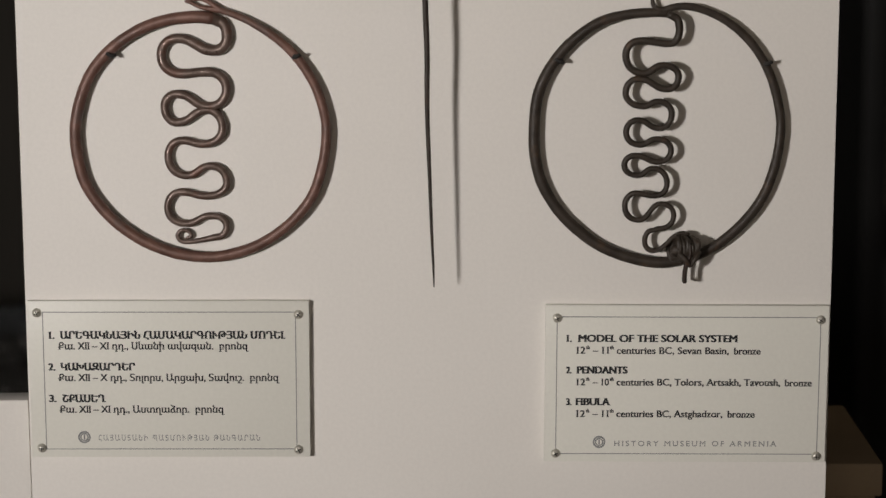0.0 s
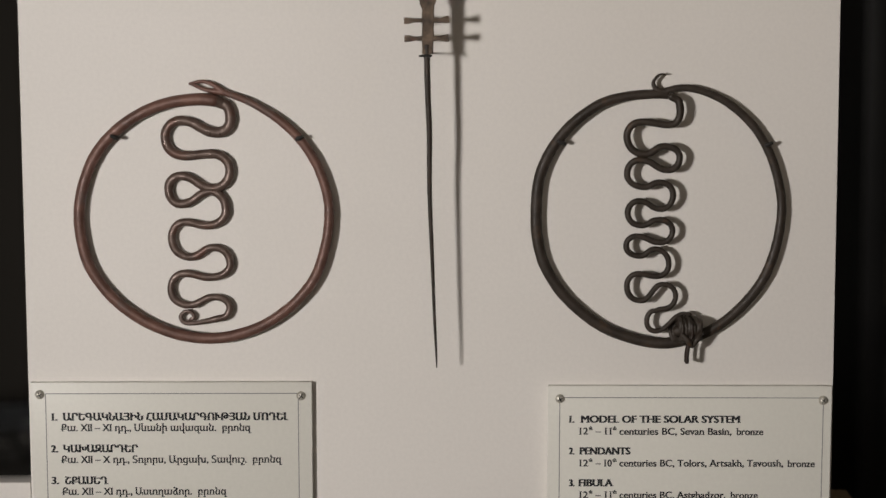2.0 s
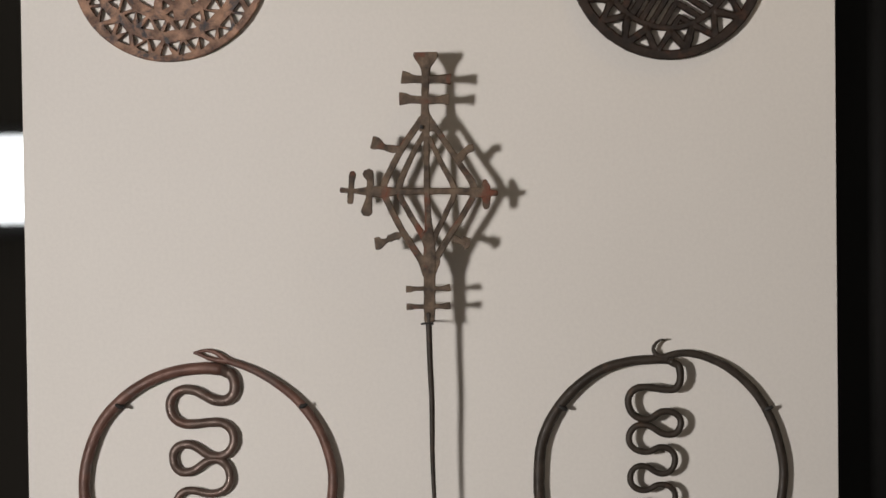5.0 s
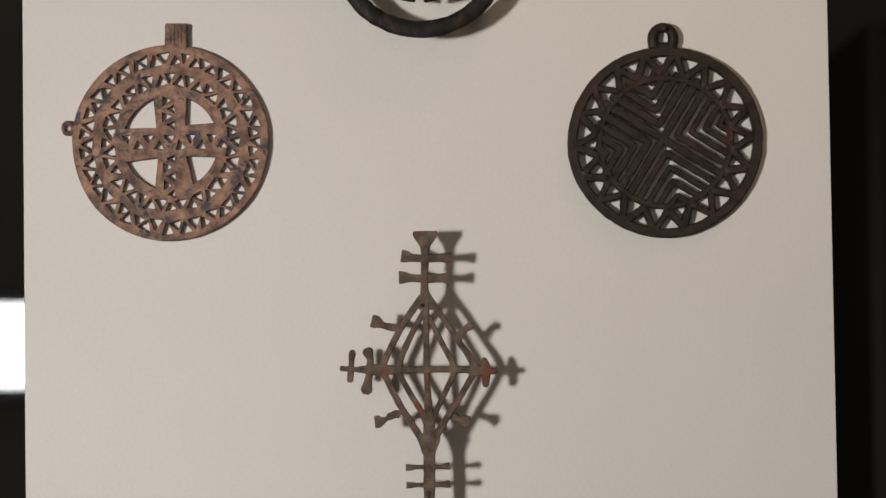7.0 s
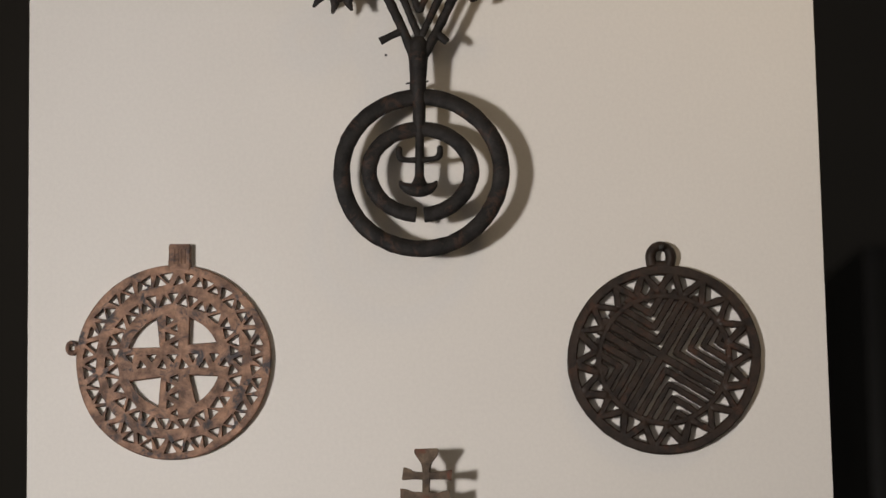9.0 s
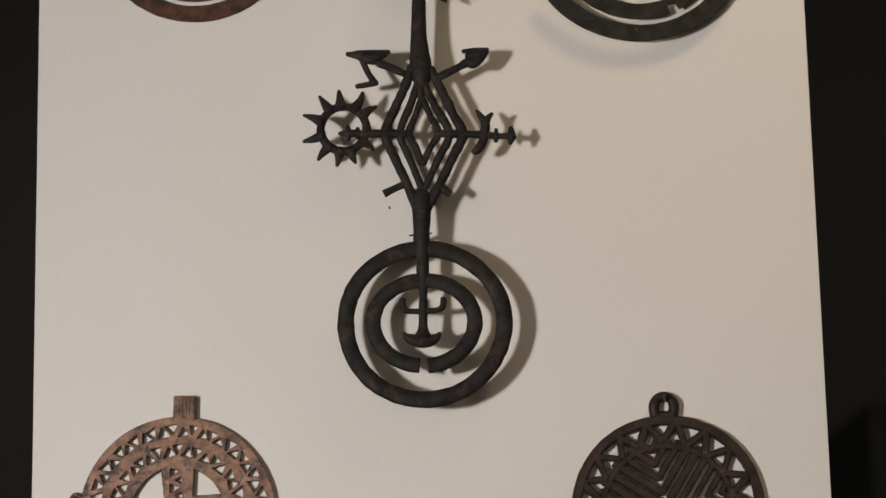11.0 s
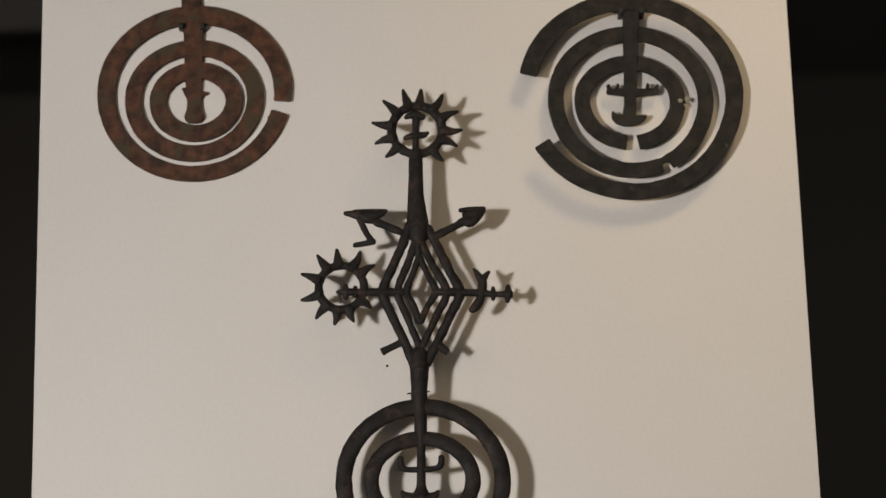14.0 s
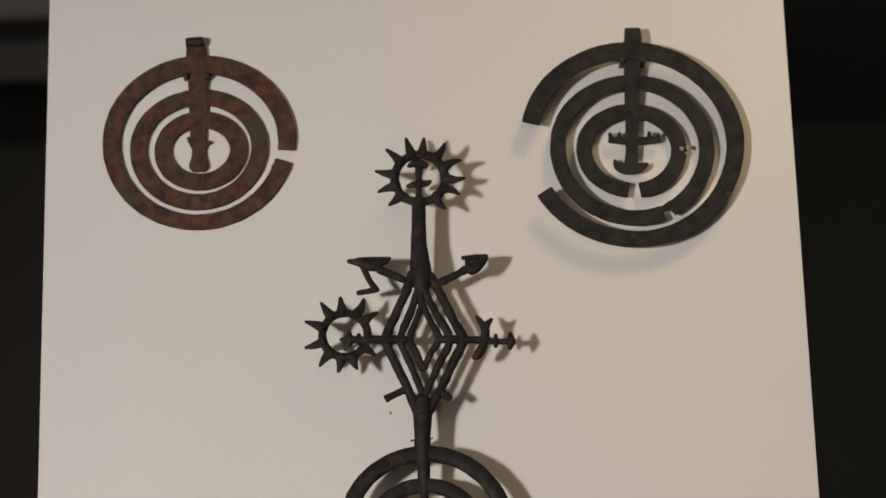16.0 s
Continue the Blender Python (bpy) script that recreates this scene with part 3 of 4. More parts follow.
for pts in ([(-2.3, 37.4, 2.16), (-11.2, 24.7, 2.04), (-18.4, 12, 1.98), (-22.6, 1.6, 2.15), (-19.2, -8, 1.98), (-13, -20.3, 1.98), (-4.5, -33.8, 2.21), (-0.5, -40.5, 2.44)], [(0.6, 38, 2.04), (8, 27.4, 1.86), (16.6, 14.2, 1.81), (24, 1, 2.15), (19.1, -10.6, 1.86), (12, -21.5, 1.98), (4.9, -33, 2.21), (1.3, -39.9, 2.32)],
            [(-1.3, 29.8, 1.75), (-7.8, 18.3, 1.75), (-14.5, 1.5, 1.98), (-10, -10.2, 1.75), (-3.1, -21.9, 1.86), (-0.1, -30.6, 1.74)], [(1, 27.5, 1.75), (7.6, 14, 1.63), (13.8, 0.5, 1.92), (9.8, -10.5, 1.63), (4.4, -21.4, 1.74), (1.4, -30.1, 1.74)]):
    part("lattice_bar", sweep(bmesh.new(), slim(pts, 0.87), thick=1.2, step=1.0), FIBULA_BRONZE, pin)
bm = sweep(bmesh.new(), [(-44.2, 1.2, 1.6), (-41.6, 0.9, 1.34), (-35.7, 0.5, 1.45), (-29.9, 0.4, 2.62), (-22.9, 0, 2.91), (-18, 0, 2.18), (-14.5, 0, 1.86), (-0.6, 0.1, 1.74), (13.4, -0.1, 1.74), (20.4, -0.4, 2.04), (23.6, -0.7, 2.5), (30, -1.3, 2.33), (33.2, -1.3, 1.63), (35.5, -1.3, 1.45)], thick=1.4, step=0.8, uneven=0.14)
for pts in ([(-38.4, 10.1, 1.28), (-38.5, 8.7, 1.75), (-38.9, 5.8, 1.4), (-39.2, 1.4, 1.57), (-39.6, -2.9, 1.57), (-39.8, -5.2, 1.63)], [(-30.7, 10.3, 2.5), (-30.1, 8.6, 2.62), (-29.3, 5.7, 1.98), (-29.6, -0.2, 2.21), (-30.3, -4.5, 1.92), (-31.1, -8.6, 2.62), (-31.5, -10.9, 2.73)], [(29.5, 5.1, 1.34), (29.7, 4, 1.74), (30, 1.6, 2.21), (30.2, -2.7, 2.33), (30.2, -6.8, 1.98), (30.1, -8.8, 1.45)]):
    sweep(bm, pts, thick=1.3, step=0.6, uneven=0.16)
part("horizontal_bar", bm, FIBULA_BRONZE, pin, "horizontal bar with small crosses at both ends")
for pts in ([(-13.7, 19.4, 1.75), (-14.4, 21.5, 2.5), (-18.9, 22.2, 1.86), (-22.6, 23.3, 1.86), (-25.2, 24.7, 2.91), (-27.9, 25.5, 3.78)], [(16.5, 16.7, 2.33), (17.6, 17.9, 2.5), (19.5, 20.1, 1.8), (20.7, 21.1, 1.75), (22.1, 21.8, 2.15), (23.8, 22.4, 1.86)],
            [(-14.2, -23.6, 1.74), (-15.7, -22.6, 2.03), (-18.6, -23.5, 1.57), (-19.8, -24.1, 1.92), (-20.9, -24.8, 1.22), (-23.3, -26, 1.86), (-25.3, -26.4, 3.34), (-26.9, -26.6, 3.34)], [(13.1, -24.6, 2.03), (14.8, -25, 2.21), (16.9, -26.1, 1.57), (18.6, -26.1, 2.62), (19.4, -26.2, 2.15), (20.6, -27, 3.05), (21.5, -27.3, 1.74)]):
    part("nub", sweep(bmesh.new(), pts, thick=1.25, step=0.6, uneven=0.2, square_ends=True), FIBULA_BRONZE, pin)
part("web", sweep(bmesh.new(), [(-0.7, 43.7, 1.75), (-0.5, 40.2, 2.18), (-0.2, 36.7, 3.49), (0, 33.5, 4.36), (0, 31.4, 3.78)], thick=1.15, step=0.7, square_ends=True), FIBULA_BRONZE, pin)
part("web", sweep(bmesh.new(), [(0.6, -22.4, 3.2), (0.6, -25, 3.63), (0.7, -28.5, 2.76), (0.6, -32.5, 3.2), (0.6, -35.1, 5.52), (0.4, -39.2, 4.65), (0.2, -43.5, 3.2)], thick=1.15, step=0.7, square_ends=True), FIBULA_BRONZE, pin)
line = [(-0.1, -62.8, 2.03), (-0.1, -68.7, 1.62), (0.3, -87.6, 1.51), (1, -108, 1.45)] + [(1, -138.4, 1.22), (2.2, -173.7, 0.99), (3.2, -203.2, 0.79), (4, -221, 0.59), (4.2, -229.6, 0.29)]
bm = sweep(bmesh.new(), [(x, z, r, max(0, -70 - z) * 0.066) for x, z, r in line], step=2.0, sides=12, uneven=0.02)
part("shaft", bm, DARK_BRONZE, pin, "long tapering dark bronze pin shaft")
x, z = (-1.4, 1268.2)
tie = thing("mounting_wire", x, 0, z, "thin black wire that holds the pin off the panel", "wire", "mounting hooks")
bm = bmesh.new()
box(bm, (-0.0004, -0.0302, -0.0004), (0.0004, 0.0, 0.0004), 0.0001)
sweep(bm, [(-3.4, 0.0), (0.0, 0.1), (2.6, -0.1)], 0.55, depth=-30.8, sides=8)
sweep(bm, [(-2.4, 0.0), (0.0, 0.1), (2.6, -0.1)], 0.45, depth=-25.6, sides=8)
part("wire", bm, BLACK_WIRE, tie)
x, z = (-3.7, 1369.1)
peg = thing("mounting_peg", x, 0, z, "small black peg through the openwork pin", "peg", "mounting hooks")
part("wire", box(bmesh.new(), (-0.0009, -0.0262, -0.001), (0.0009, 0.0, 0.001), 0.0004), BLACK_WIRE, peg)

# ---------------------------------------------------------------- openwork discs
random.seed(4)


def round_loop(cx, cz, r, n=96, wobble=0.0):
    return [(cx + r * (1 + wobble * math.sin(3 * a + 1) + wobble * 0.7 * math.sin(7 * a)) * math.cos(a), cz + r * (1 + wobble * math.sin(2 * a)) * math.sin(a)) for a in np.arange(n) / n * 2 * math.pi]


disc = thing("openwork_disc", -134.9, -2.35, 1457, "round copper-brown bronze pendant with a pierced cross", "pendant", "bronze ornaments")


def soft(corners, cut=0.3):
    """A hole with worn corners."""
    out = []
    for n, c in enumerate(corners):
        a, b = corners[n - 1], corners[(n + 1) % len(corners)]
        ra, rb = min(cut, 1.3 / math.dist(a, c)), min(cut, 1.3 / math.dist(b, c))
        p, q = [c[k] + (a[k] - c[k]) * ra for k in (0, 1)], [c[k] + (b[k] - c[k]) * rb for k in (0, 1)]
        m = [0.25 * p[k] + 0.5 * c[k] + 0.25 * q[k] for k in (0, 1)]
        out += [tuple(p), tuple(m), tuple(q)]
    return out


def grown(loop, by):
    mx, mz = sum(p[0] for p in loop) / len(loop), sum(p[1] for p in loop) / len(loop)
    far = sum(math.dist(p, (mx, mz)) for p in loop) / len(loop)
    return [(mx + (x - mx) * (1 + by / far), mz + (z - mz) * (1 + by / far)) for x, z in loop]


def pierced_plate(outer, holes, half):
    """A cast plate with holes through it and worn edges."""
    bm = bmesh.new()
    wide = [outer] + holes
    front = [grown(outer, -0.6)] + [grown(h, 0.4) for h in holes]
    for y in (-half, half):
        group = [front[0]] + [h[::-1] if area(h) > 0 else h for h in front[1:]]
        flat, tris = fill(group)
        vs = [bm.verts.new((x * MM, y * MM, z * MM)) for x, z in flat]
        for t in tris:
            face = bm.faces.new([vs[n] for n in t])
            face.normal_update()
            if face.normal.y * y < 0:
                face.normal_flip()
    for f, w in zip(front, wide):
        rows = [[bm.verts.new((x * MM, y * MM, z * MM)) for x, z in loop] for loop, y in ((f, -half), (w, 0.55 - half), (w, half - 0.55), (f, half))]
        turned = (area(w) > 0) == (w is outer)
        for a, b in zip(rows, rows[1:]):
            for n in range(len(a)):
                m = (n + 1) % len(a)
                bm.faces.new((a[n], a[m], b[m], b[n]) if turned else (b[n], b[m], a[m], a[n]))
    return bm


holes = []


def three(x, z, size, heading):
    """A worn three-cornered hole; heading: where its point looks."""
    out = []
    for k in range(3):
        a = heading + k * 2 * math.pi / 3 + random.uniform(-0.16, 0.16)
        r = size * random.uniform(0.9, 1.12)
        out.append((x + r * math.cos(a), z + r * math.sin(a)))
    return soft(out, 0.12)


for count, mid, size in ((54, 44.6, 3.7), (40, 33.3, 3.7)):
    for n in range(count):
        a = (n + random.uniform(-0.12, 0.12)) / count * 2 * math.pi
        up = n % 2
        r = mid + (-1.15 if up else 1.15) + random.uniform(-0.35, 0.35)
        holes.append(three(r * math.cos(a), r * math.sin(a), size * random.uniform(0.84, 1.08), a + (0 if up else math.pi) + random.uniform(-0.2, 0.2)))
# the four openings round the cross, each closed by a piece of one circle
for corner, first, last in (((-7.2, 7.9), 161.5, 110.5), ((8.3, 9.3), 24, 69), ((-6.6, -8.0), 203.5, 251), ((8.6, -7.2), -18.5, -61)):
    bow = [(25.0 * math.cos(a), 25.0 * math.sin(a)) for a in np.radians(np.linspace(first, last, 9))]
    holes.append([corner] + bow)
# small holes along the arms
for n in range(10):
    holes.append(three(-22.6 + 5.55 * n, 2.6 if n % 2 == 0 else -1.6, 3.1 * random.uniform(0.9, 1.1), math.pi / 2 * (-1 if n % 2 == 0 else 1) + random.uniform(-0.2, 0.2)))
for begin, step, count in ((9.4, 4.3, 4), (-8.4, -4.7, 5)):
    for n in range(count):
        way = 1 if n % 2 else -1
        holes.append(three(-0.6 - way * 1.6, begin + step * n, 2.8 * random.uniform(0.88, 1.1), 0 if way > 0 else math.pi))
part("plate", pierced_plate(round_loop(0, 0, 51.9, 96, 0.005), holes, 2.0), COPPER_BRONZE, disc, "pierced copper-brown plate with black specks")
bm = bmesh.new()
sweep(bm, [(3.6, 50.0, 6.0), (3.7, 56, 6.1), (3.8, 62.2, 6.0)], thick=2.6, step=1.0, square_ends=True)
for k in range(4):
    sweep(bm, [(0.6 + 1.9 * k, 52.5), (0.7 + 1.9 * k, 60)], 0.5, depth=-2.6, sides=6)
part("suspension_loop", bm, COPPER_BRONZE, disc, "ribbed tube for hanging")
lx, lz = -54.0, 8.6
bm = sweep(bmesh.new(), arc(lx, lz, 2.5, 2.9, 0, 360, 18, 1.2), flat=0.9, sides=8)
sweep(bm, [(lx + 2.5, lz), (lx + 6, lz)], 2.0)
part("side_loop", bm, COPPER_BRONZE, disc, "small pierced side loop")

disc = thing("openwork_disc", 125.4, -3.7, 1453.8, "round near-black bronze pendant pierced with chevrons", "pendant", "bronze ornaments")
disc.rotation_euler = (0, 0, radians(1.2))


def around(r, n=72):
    return [(r * (1 + 0.012 * math.sin(2 * a + 0.6)) * math.cos(a) + 0.3, r * (1 + 0.01 * math.sin(3 * a)) * 0.985 * math.sin(a)) for a in np.linspace(0, 2 * math.pi, n + 1)]


part("rim", sweep(bmesh.new(), around(48.5), 2.6, thick=2.3, step=2.0, uneven=0.07), UMBER_BRONZE, disc)
part("inner_ring", sweep(bmesh.new(), around(34.4), 1.6, thick=2.08, step=2.0, uneven=0.12), UMBER_BRONZE, disc)
for n in range(36):
    a, b = (n + 0.2 + random.uniform(-0.15, 0.15)) / 36 * 2 * math.pi, (n + 1.2 + random.uniform(-0.15, 0.15)) / 36 * 2 * math.pi
    ra, rb = (35.4, 47.2) if n % 2 else (47.2, 35.4)
    pts = [(ra * math.cos(a), ra * math.sin(a)), (rb * math.cos(b), rb * math.sin(b))]
    part("zigzag_bar", sweep(bmesh.new(), pts, random.uniform(1.6, 2.1), thick=random.uniform(2.12, 2.26), step=2.0, uneven=0.2), UMBER_BRONZE, disc)
turn = radians(-32)
ct, st = math.cos(turn), math.sin(turn)


def laid(u, v, shift=(-1.0, 1.5)):
    return (shift[0] + u * ct - v * st, shift[1] + u * st + v * ct)


for q in range(4):
    for n in range(4):
        d = 5.5 + 5.4 * n
        reach = math.sqrt(max(35.6**2 - d * d, 0))
        if reach < d + 2:
            continue
        pts = []
        for u, v in ((reach, d), (d, d), (d, reach)):
            for _ in range(q):
                u, v = -v, u
            pts.append(laid(u, v))
        part("chevron_bar", sweep(bmesh.new(), pts, (2.15, 1.95, 2.0, 1.9)[n] * (0.84, 0.94, 1.0, 0.82)[q], thick=1.8 + 0.06 * n, step=1.5, straight=True, uneven=0.14, square_ends=True), UMBER_BRONZE, disc)
bm = sweep(bmesh.new(), [laid(-36, 0), laid(36, 0)], 2.1, thick=1.77, step=2)
sweep(bm, [laid(0, -36), laid(0, 36)], 2.1, thick=1.74, step=2)
part("cross", bm, UMBER_BRONZE, disc)
bm = sweep(bmesh.new(), [(-4.6, 50.0, 2.9), (-5.2, 55.0, 2.9), (-3.4, 59.0, 2.7), (0.6, 60.4, 2.6), (4.4, 58.4, 2.7), (5.6, 54.4, 2.9), (4.6, 50, 3)], flat=1.0, step=0.8)
sweep(bm, [(-4, 50.0, 2.6), (4, 50.0, 2.6)], flat=0.9)
part("suspension_loop", bm, UMBER_BRONZE, disc, "thick ring for hanging")
for x, z, reach in ((-130.6, 1515.5, 0.0045), (125.6, 1512.8, 0.0105)):
    peg = thing("mounting_peg", x, 0, z, "small black peg that carries a pendant", "peg", "mounting hooks")
    part("wire", box(bmesh.new(), (-0.001, -reach, -0.001), (0.001, 0.0, 0.0012), 0.0004), BLACK_WIRE, peg)

# ---------------------------------------------------------------- sun model
sun = thing("sun_model", -2, -22, 1554, "black bronze openwork with two spiked suns and rings", "ornament", "bronze ornaments")
bm = sweep(bmesh.new(), arc(0.7, -0.6, 42.2, 40.7, 90, 450, 90, 4.47, 0.004), flat=0.42, step=1.0, sides=16, uneven=0.05)
part("outer_ring", bm, BLACK_BRONZE, sun)
bm = sweep(bmesh.new(), arc(0.2, -0.2, 27.1, 23.0, 274.5, 623.5, 80, 4.16, 0.005), flat=0.42, step=0.9, sides=16, uneven=0.05, square_ends=True)
part("inner_ring", bm, BLACK_BRONZE, sun, "open inner ring")
bm = sweep(bmesh.new(), [(0.4, 70, 4.88), (0.2, 60, 5.17), (0, 52.3, 4.56), (-0.2, 44.5, 4.25), (0.2, 35.2, 3.48), (0.1, 27.5, 3.33), (0.2, 18.3, 2.41), (0, 7.6, 2.41), (-0.2, 0, 2.41), (-0.3, -4, 3.01), (-0.4, -7, 4.51)], flat=0.7, step=1.2)
part("stem", bm, BLACK_BRONZE, sun)
bm = bars([[(-10.8, 12.7, 1.66), (-10.9, 9.7, 1.69), (-10, 7.2, 1.81), (-7, 6.2, 1.51), (-0.1, 6.1, 1.81), (6.9, 6.5, 1.51), (9.9, 7.7, 1.81), (10.8, 9.8, 1.69), (10.9, 12.8, 1.66)]], flat=0.8, step=0.6)
part("anchor_arm", bm, BLACK_BRONZE, sun)
bm = bars([[(-10.5, -5.3, 0.9), (-9.1, -7.4, 2.1), (-5.5, -9.3, 3.3), (-0.7, -10.1, 3.75), (3.8, -9.6, 3.3), (7.1, -7.8, 2.1), (8.7, -5.7, 0.9)]], flat=0.6, step=0.6)
part("anchor_foot", bm, BLACK_BRONZE, sun)
for pts in ([(-3.7, 141.8, 2.47), (-7.6, 130.3, 2.59), (-13.4, 117.7, 2.58), (-18.6, 103.8, 2.76), (-13.6, 90.1, 2.57), (-8, 77.4, 2.56), (-2.5, 63.2, 2.74)], [(6.2, 140.2, 2.47), (12.7, 126.6, 2.59), (17.9, 115, 2.64), (23.1, 102.8, 2.91), (17.6, 90.3, 2.63), (11.5, 77.9, 2.62), (3.6, 63.1, 2.74)],
            [(-0.2, 132.7, 2.16), (-4.7, 120, 2.15), (-10.6, 104.3, 2.15), (-5.9, 90.3, 2.02), (0.4, 73.8, 2.13)], [(2.3, 132.6, 2.16), (8.2, 119.7, 2.15), (15.8, 103.6, 2.45), (10, 89.9, 2.08), (2.3, 73.7, 2.13)],
            [(1.5, 123.7, 1.85), (-2.1, 114.2, 1.84), (-5.7, 104.2, 2.02), (-2.4, 96.5, 1.84), (1, 86.9, 1.96)], [(1.5, 123.7, 1.85), (5.6, 114, 1.84), (10, 103.8, 2.02), (5.5, 95.7, 1.84), (1.3, 86.9, 1.96)]):
    part("lattice_bar", sweep(bmesh.new(), pts, flat=0.6, step=1.0, uneven=0.12), BLACK_BRONZE, sun)
bm = sweep(bmesh.new(), [(-32, 104.2, 1.99), (-24.1, 104.3, 2.3), (-14.9, 104.1, 2.45), (-7.2, 103.9, 1.96)], flat=0.75, step=1.0)
sweep(bm, [(9, 103.5, 2.15), (18.9, 103.2, 2.45), (28, 102.7, 2.15), (35.7, 102.2, 2.15), (41.8, 101.4, 1.53), (46.4, 101.3, 1.84), (50.4, 101.2, 2.76)], flat=0.75, step=0.8)
sweep(bm, [(0.9, 123.7, 1.85), (1, 129.5, 2.47), (1.2, 139.1, 3.7)], flat=0.6)
part("horizontal_bar", bm, BLACK_BRONZE, sun)
bm = bars([[(30.9, 116, 0.77), (33.2, 112.7, 1.84), (35.6, 108.2, 2.46), (34.8, 102.5, 2.45), (34.1, 98.8, 2.45), (31.8, 95, 2.76), (29, 92.6, 1.84)], [(39.4, 114.2, 0.92), (36.9, 111.4, 1.84), (35.6, 108.2, 2.15)], [(41.3, 105.2, 1.04), (41.2, 101.4, 1.53), (41.1, 98.3, 1.04)], [(49.3, 106, 1.23), (49.5, 101.5, 2.15), (48.7, 97.1, 1.23)]], flat=0.8, step=0.6)
part("arrow_end", bm, BLACK_BRONZE, sun)
for pts in ([(-7.5, 137.4, 2.16), (-14.2, 140.7, 2.16), (-22.2, 144.1, 2.29)], [(10.4, 135, 2.47), (16.6, 138, 2.28), (23.5, 141.4, 2.29), (27.9, 144.2, 2.47)], [(-8.7, 75.9, 2.14), (-14.8, 73.2, 2.01), (-19.7, 70.8, 2.26)], [(9.6, 75.4, 2.44), (13.2, 71.9, 2.44), (15.6, 69.7, 2.13)]):
    part("arm", sweep(bmesh.new(), pts, flat=0.6, step=0.8, uneven=0.14, square_ends=True), BLACK_BRONZE, sun)
bm = bars([[(-38.8, 149.4, 1.24), (-32.6, 148.3, 2.47), (-26.5, 146.2, 3.09), (-22.8, 144.8, 2.16)], [(-33.8, 149.9, 1.55), (-24.9, 150, 1.55), (-15.9, 150.1, 1.24)], [(-30.8, 146.3, 1.85), (-27.8, 139.1, 1.67), (-24.8, 133.9, 1.85)], [(-23, 132.9, 1.85), (-28.2, 131.8, 1.66), (-33.8, 131, 1.42)], [(-30, 148.4, 2.4), (-23, 147.6, 2.6), (-17.5, 148.9, 1.7)]], flat=0.7, step=0.6)
part("arrow_head", bm, BLACK_BRONZE, sun)
bm = bars([[(24.3, 149.4, 1.24), (31.1, 149.9, 1.55), (37.9, 150.1, 1.24)], [(37.9, 149.1, 0.93), (34.1, 145.3, 2.16), (29.7, 142.2, 2.78), (27.2, 142.9, 2.16)], [(26.7, 146.8, 2.16), (32.9, 147.3, 2.47), (36, 148.5, 1.55)]], flat=0.7, step=0.6)
part("arrow_head", bm, BLACK_BRONZE, sun)
part("neck", sweep(bmesh.new(), [(1.4, 133.9, 5.24), (1.2, 140.7, 6.18), (0.8, 148.7, 5.41), (0.4, 158.4, 4.49), (0.6, 168.1, 4.03), (0.8, 177.9, 3.92), (1.2, 183.7, 4.05)], flat=0.6, step=1.2), BLACK_BRONZE, sun)


def spiked(c, r, half, spikes, length, begin, gaps=()):
    bm = sweep(bmesh.new(), arc(*c, r, r, 0, 360, 40, half), flat=0.6, step=1.0, uneven=0.12)
    part("sun_ring", bm, BLACK_BRONZE, sun)
    for n in range(spikes):
        if n in gaps:
            continue
        a = radians(begin + 360 * n / spikes + 4 * math.sin(5 * n))
        k = length * (1 + 0.16 * math.sin(7 * n))
        u, v = math.cos(a), math.sin(a)
        bend = 0.08 * math.sin(3 * n)
        pts = [(c[0] + u * r, c[1] + v * r, 3.3), (c[0] + u * (r + k * 0.5) - v * bend * k, c[1] + v * (r + k * 0.5) + u * bend * k, 2.15), (c[0] + u * (r + k), c[1] + v * (r + k), 0.85)]
        part("spike", sweep(bmesh.new(), pts, flat=0.8, step=0.8, sides=8), BLACK_BRONZE, sun)


spiked((1.8, 196.4), 14.0, 2.6, 13, 9.8, 83, gaps=(6, 7))
spiked((-41.2, 107.3), 12.4, 2.4, 11, 9.2, 96, gaps=(8,))
bm = bars([[(0.9, 181.8, 1.71), (1.1, 192.5, 1.87), (1.6, 204.7, 2.19)], [(-4.3, 203.8, 1.25), (-1.2, 205.1, 2.19), (1.7, 205.3, 2.5), (5.7, 203.9, 1.87)], [(-5.2, 191.7, 1.25), (-1.7, 192.9, 1.87), (1.4, 193.2, 2.18), (5.5, 193.4, 1.87), (8, 194.7, 0.94)]], flat=0.75, step=0.6)
part("cross_bar", bm, BLACK_BRONZE, sun)
bm = bars([[(-22.8, 104.3, 2.15), (-30.2, 104.4, 2.02), (-38.8, 104.7, 2.15), (-43.7, 104.8, 0.92)], [(-39, 108.8, 1.23), (-38.8, 104.7, 2.15), (-38.8, 100.9, 1.23)], [(-33.9, 102.3, 1.53), (-33.3, 104.8, 1.53), (-33.8, 107.4, 1.23)]], flat=0.75, step=0.6)
part("cross_bar", bm, BLACK_BRONZE, sun)
for px, pz, reach in [(-3.6, 1601.6, 0.0215), (-4.8, 1693.8, 0.0215), (3.5, 1693.6, 0.0215), (-44.5, 1658.7, 0.0215)]:
    peg = thing("mounting_peg", px, 0, pz, "thin dark peg between the panel and the ornament", "peg", "mounting hooks")
    part("wire", box(bmesh.new(), (-0.0008, -reach, -0.0008), (0.0008, 0.0, 0.0008), 0.0003), BLACK_WIRE, peg)
x, z = (-2.4, 1602.2)
tie = thing("mounting_wire", x, 0, z, "thin black wire behind the neck of the ornament", "wire", "mounting hooks")
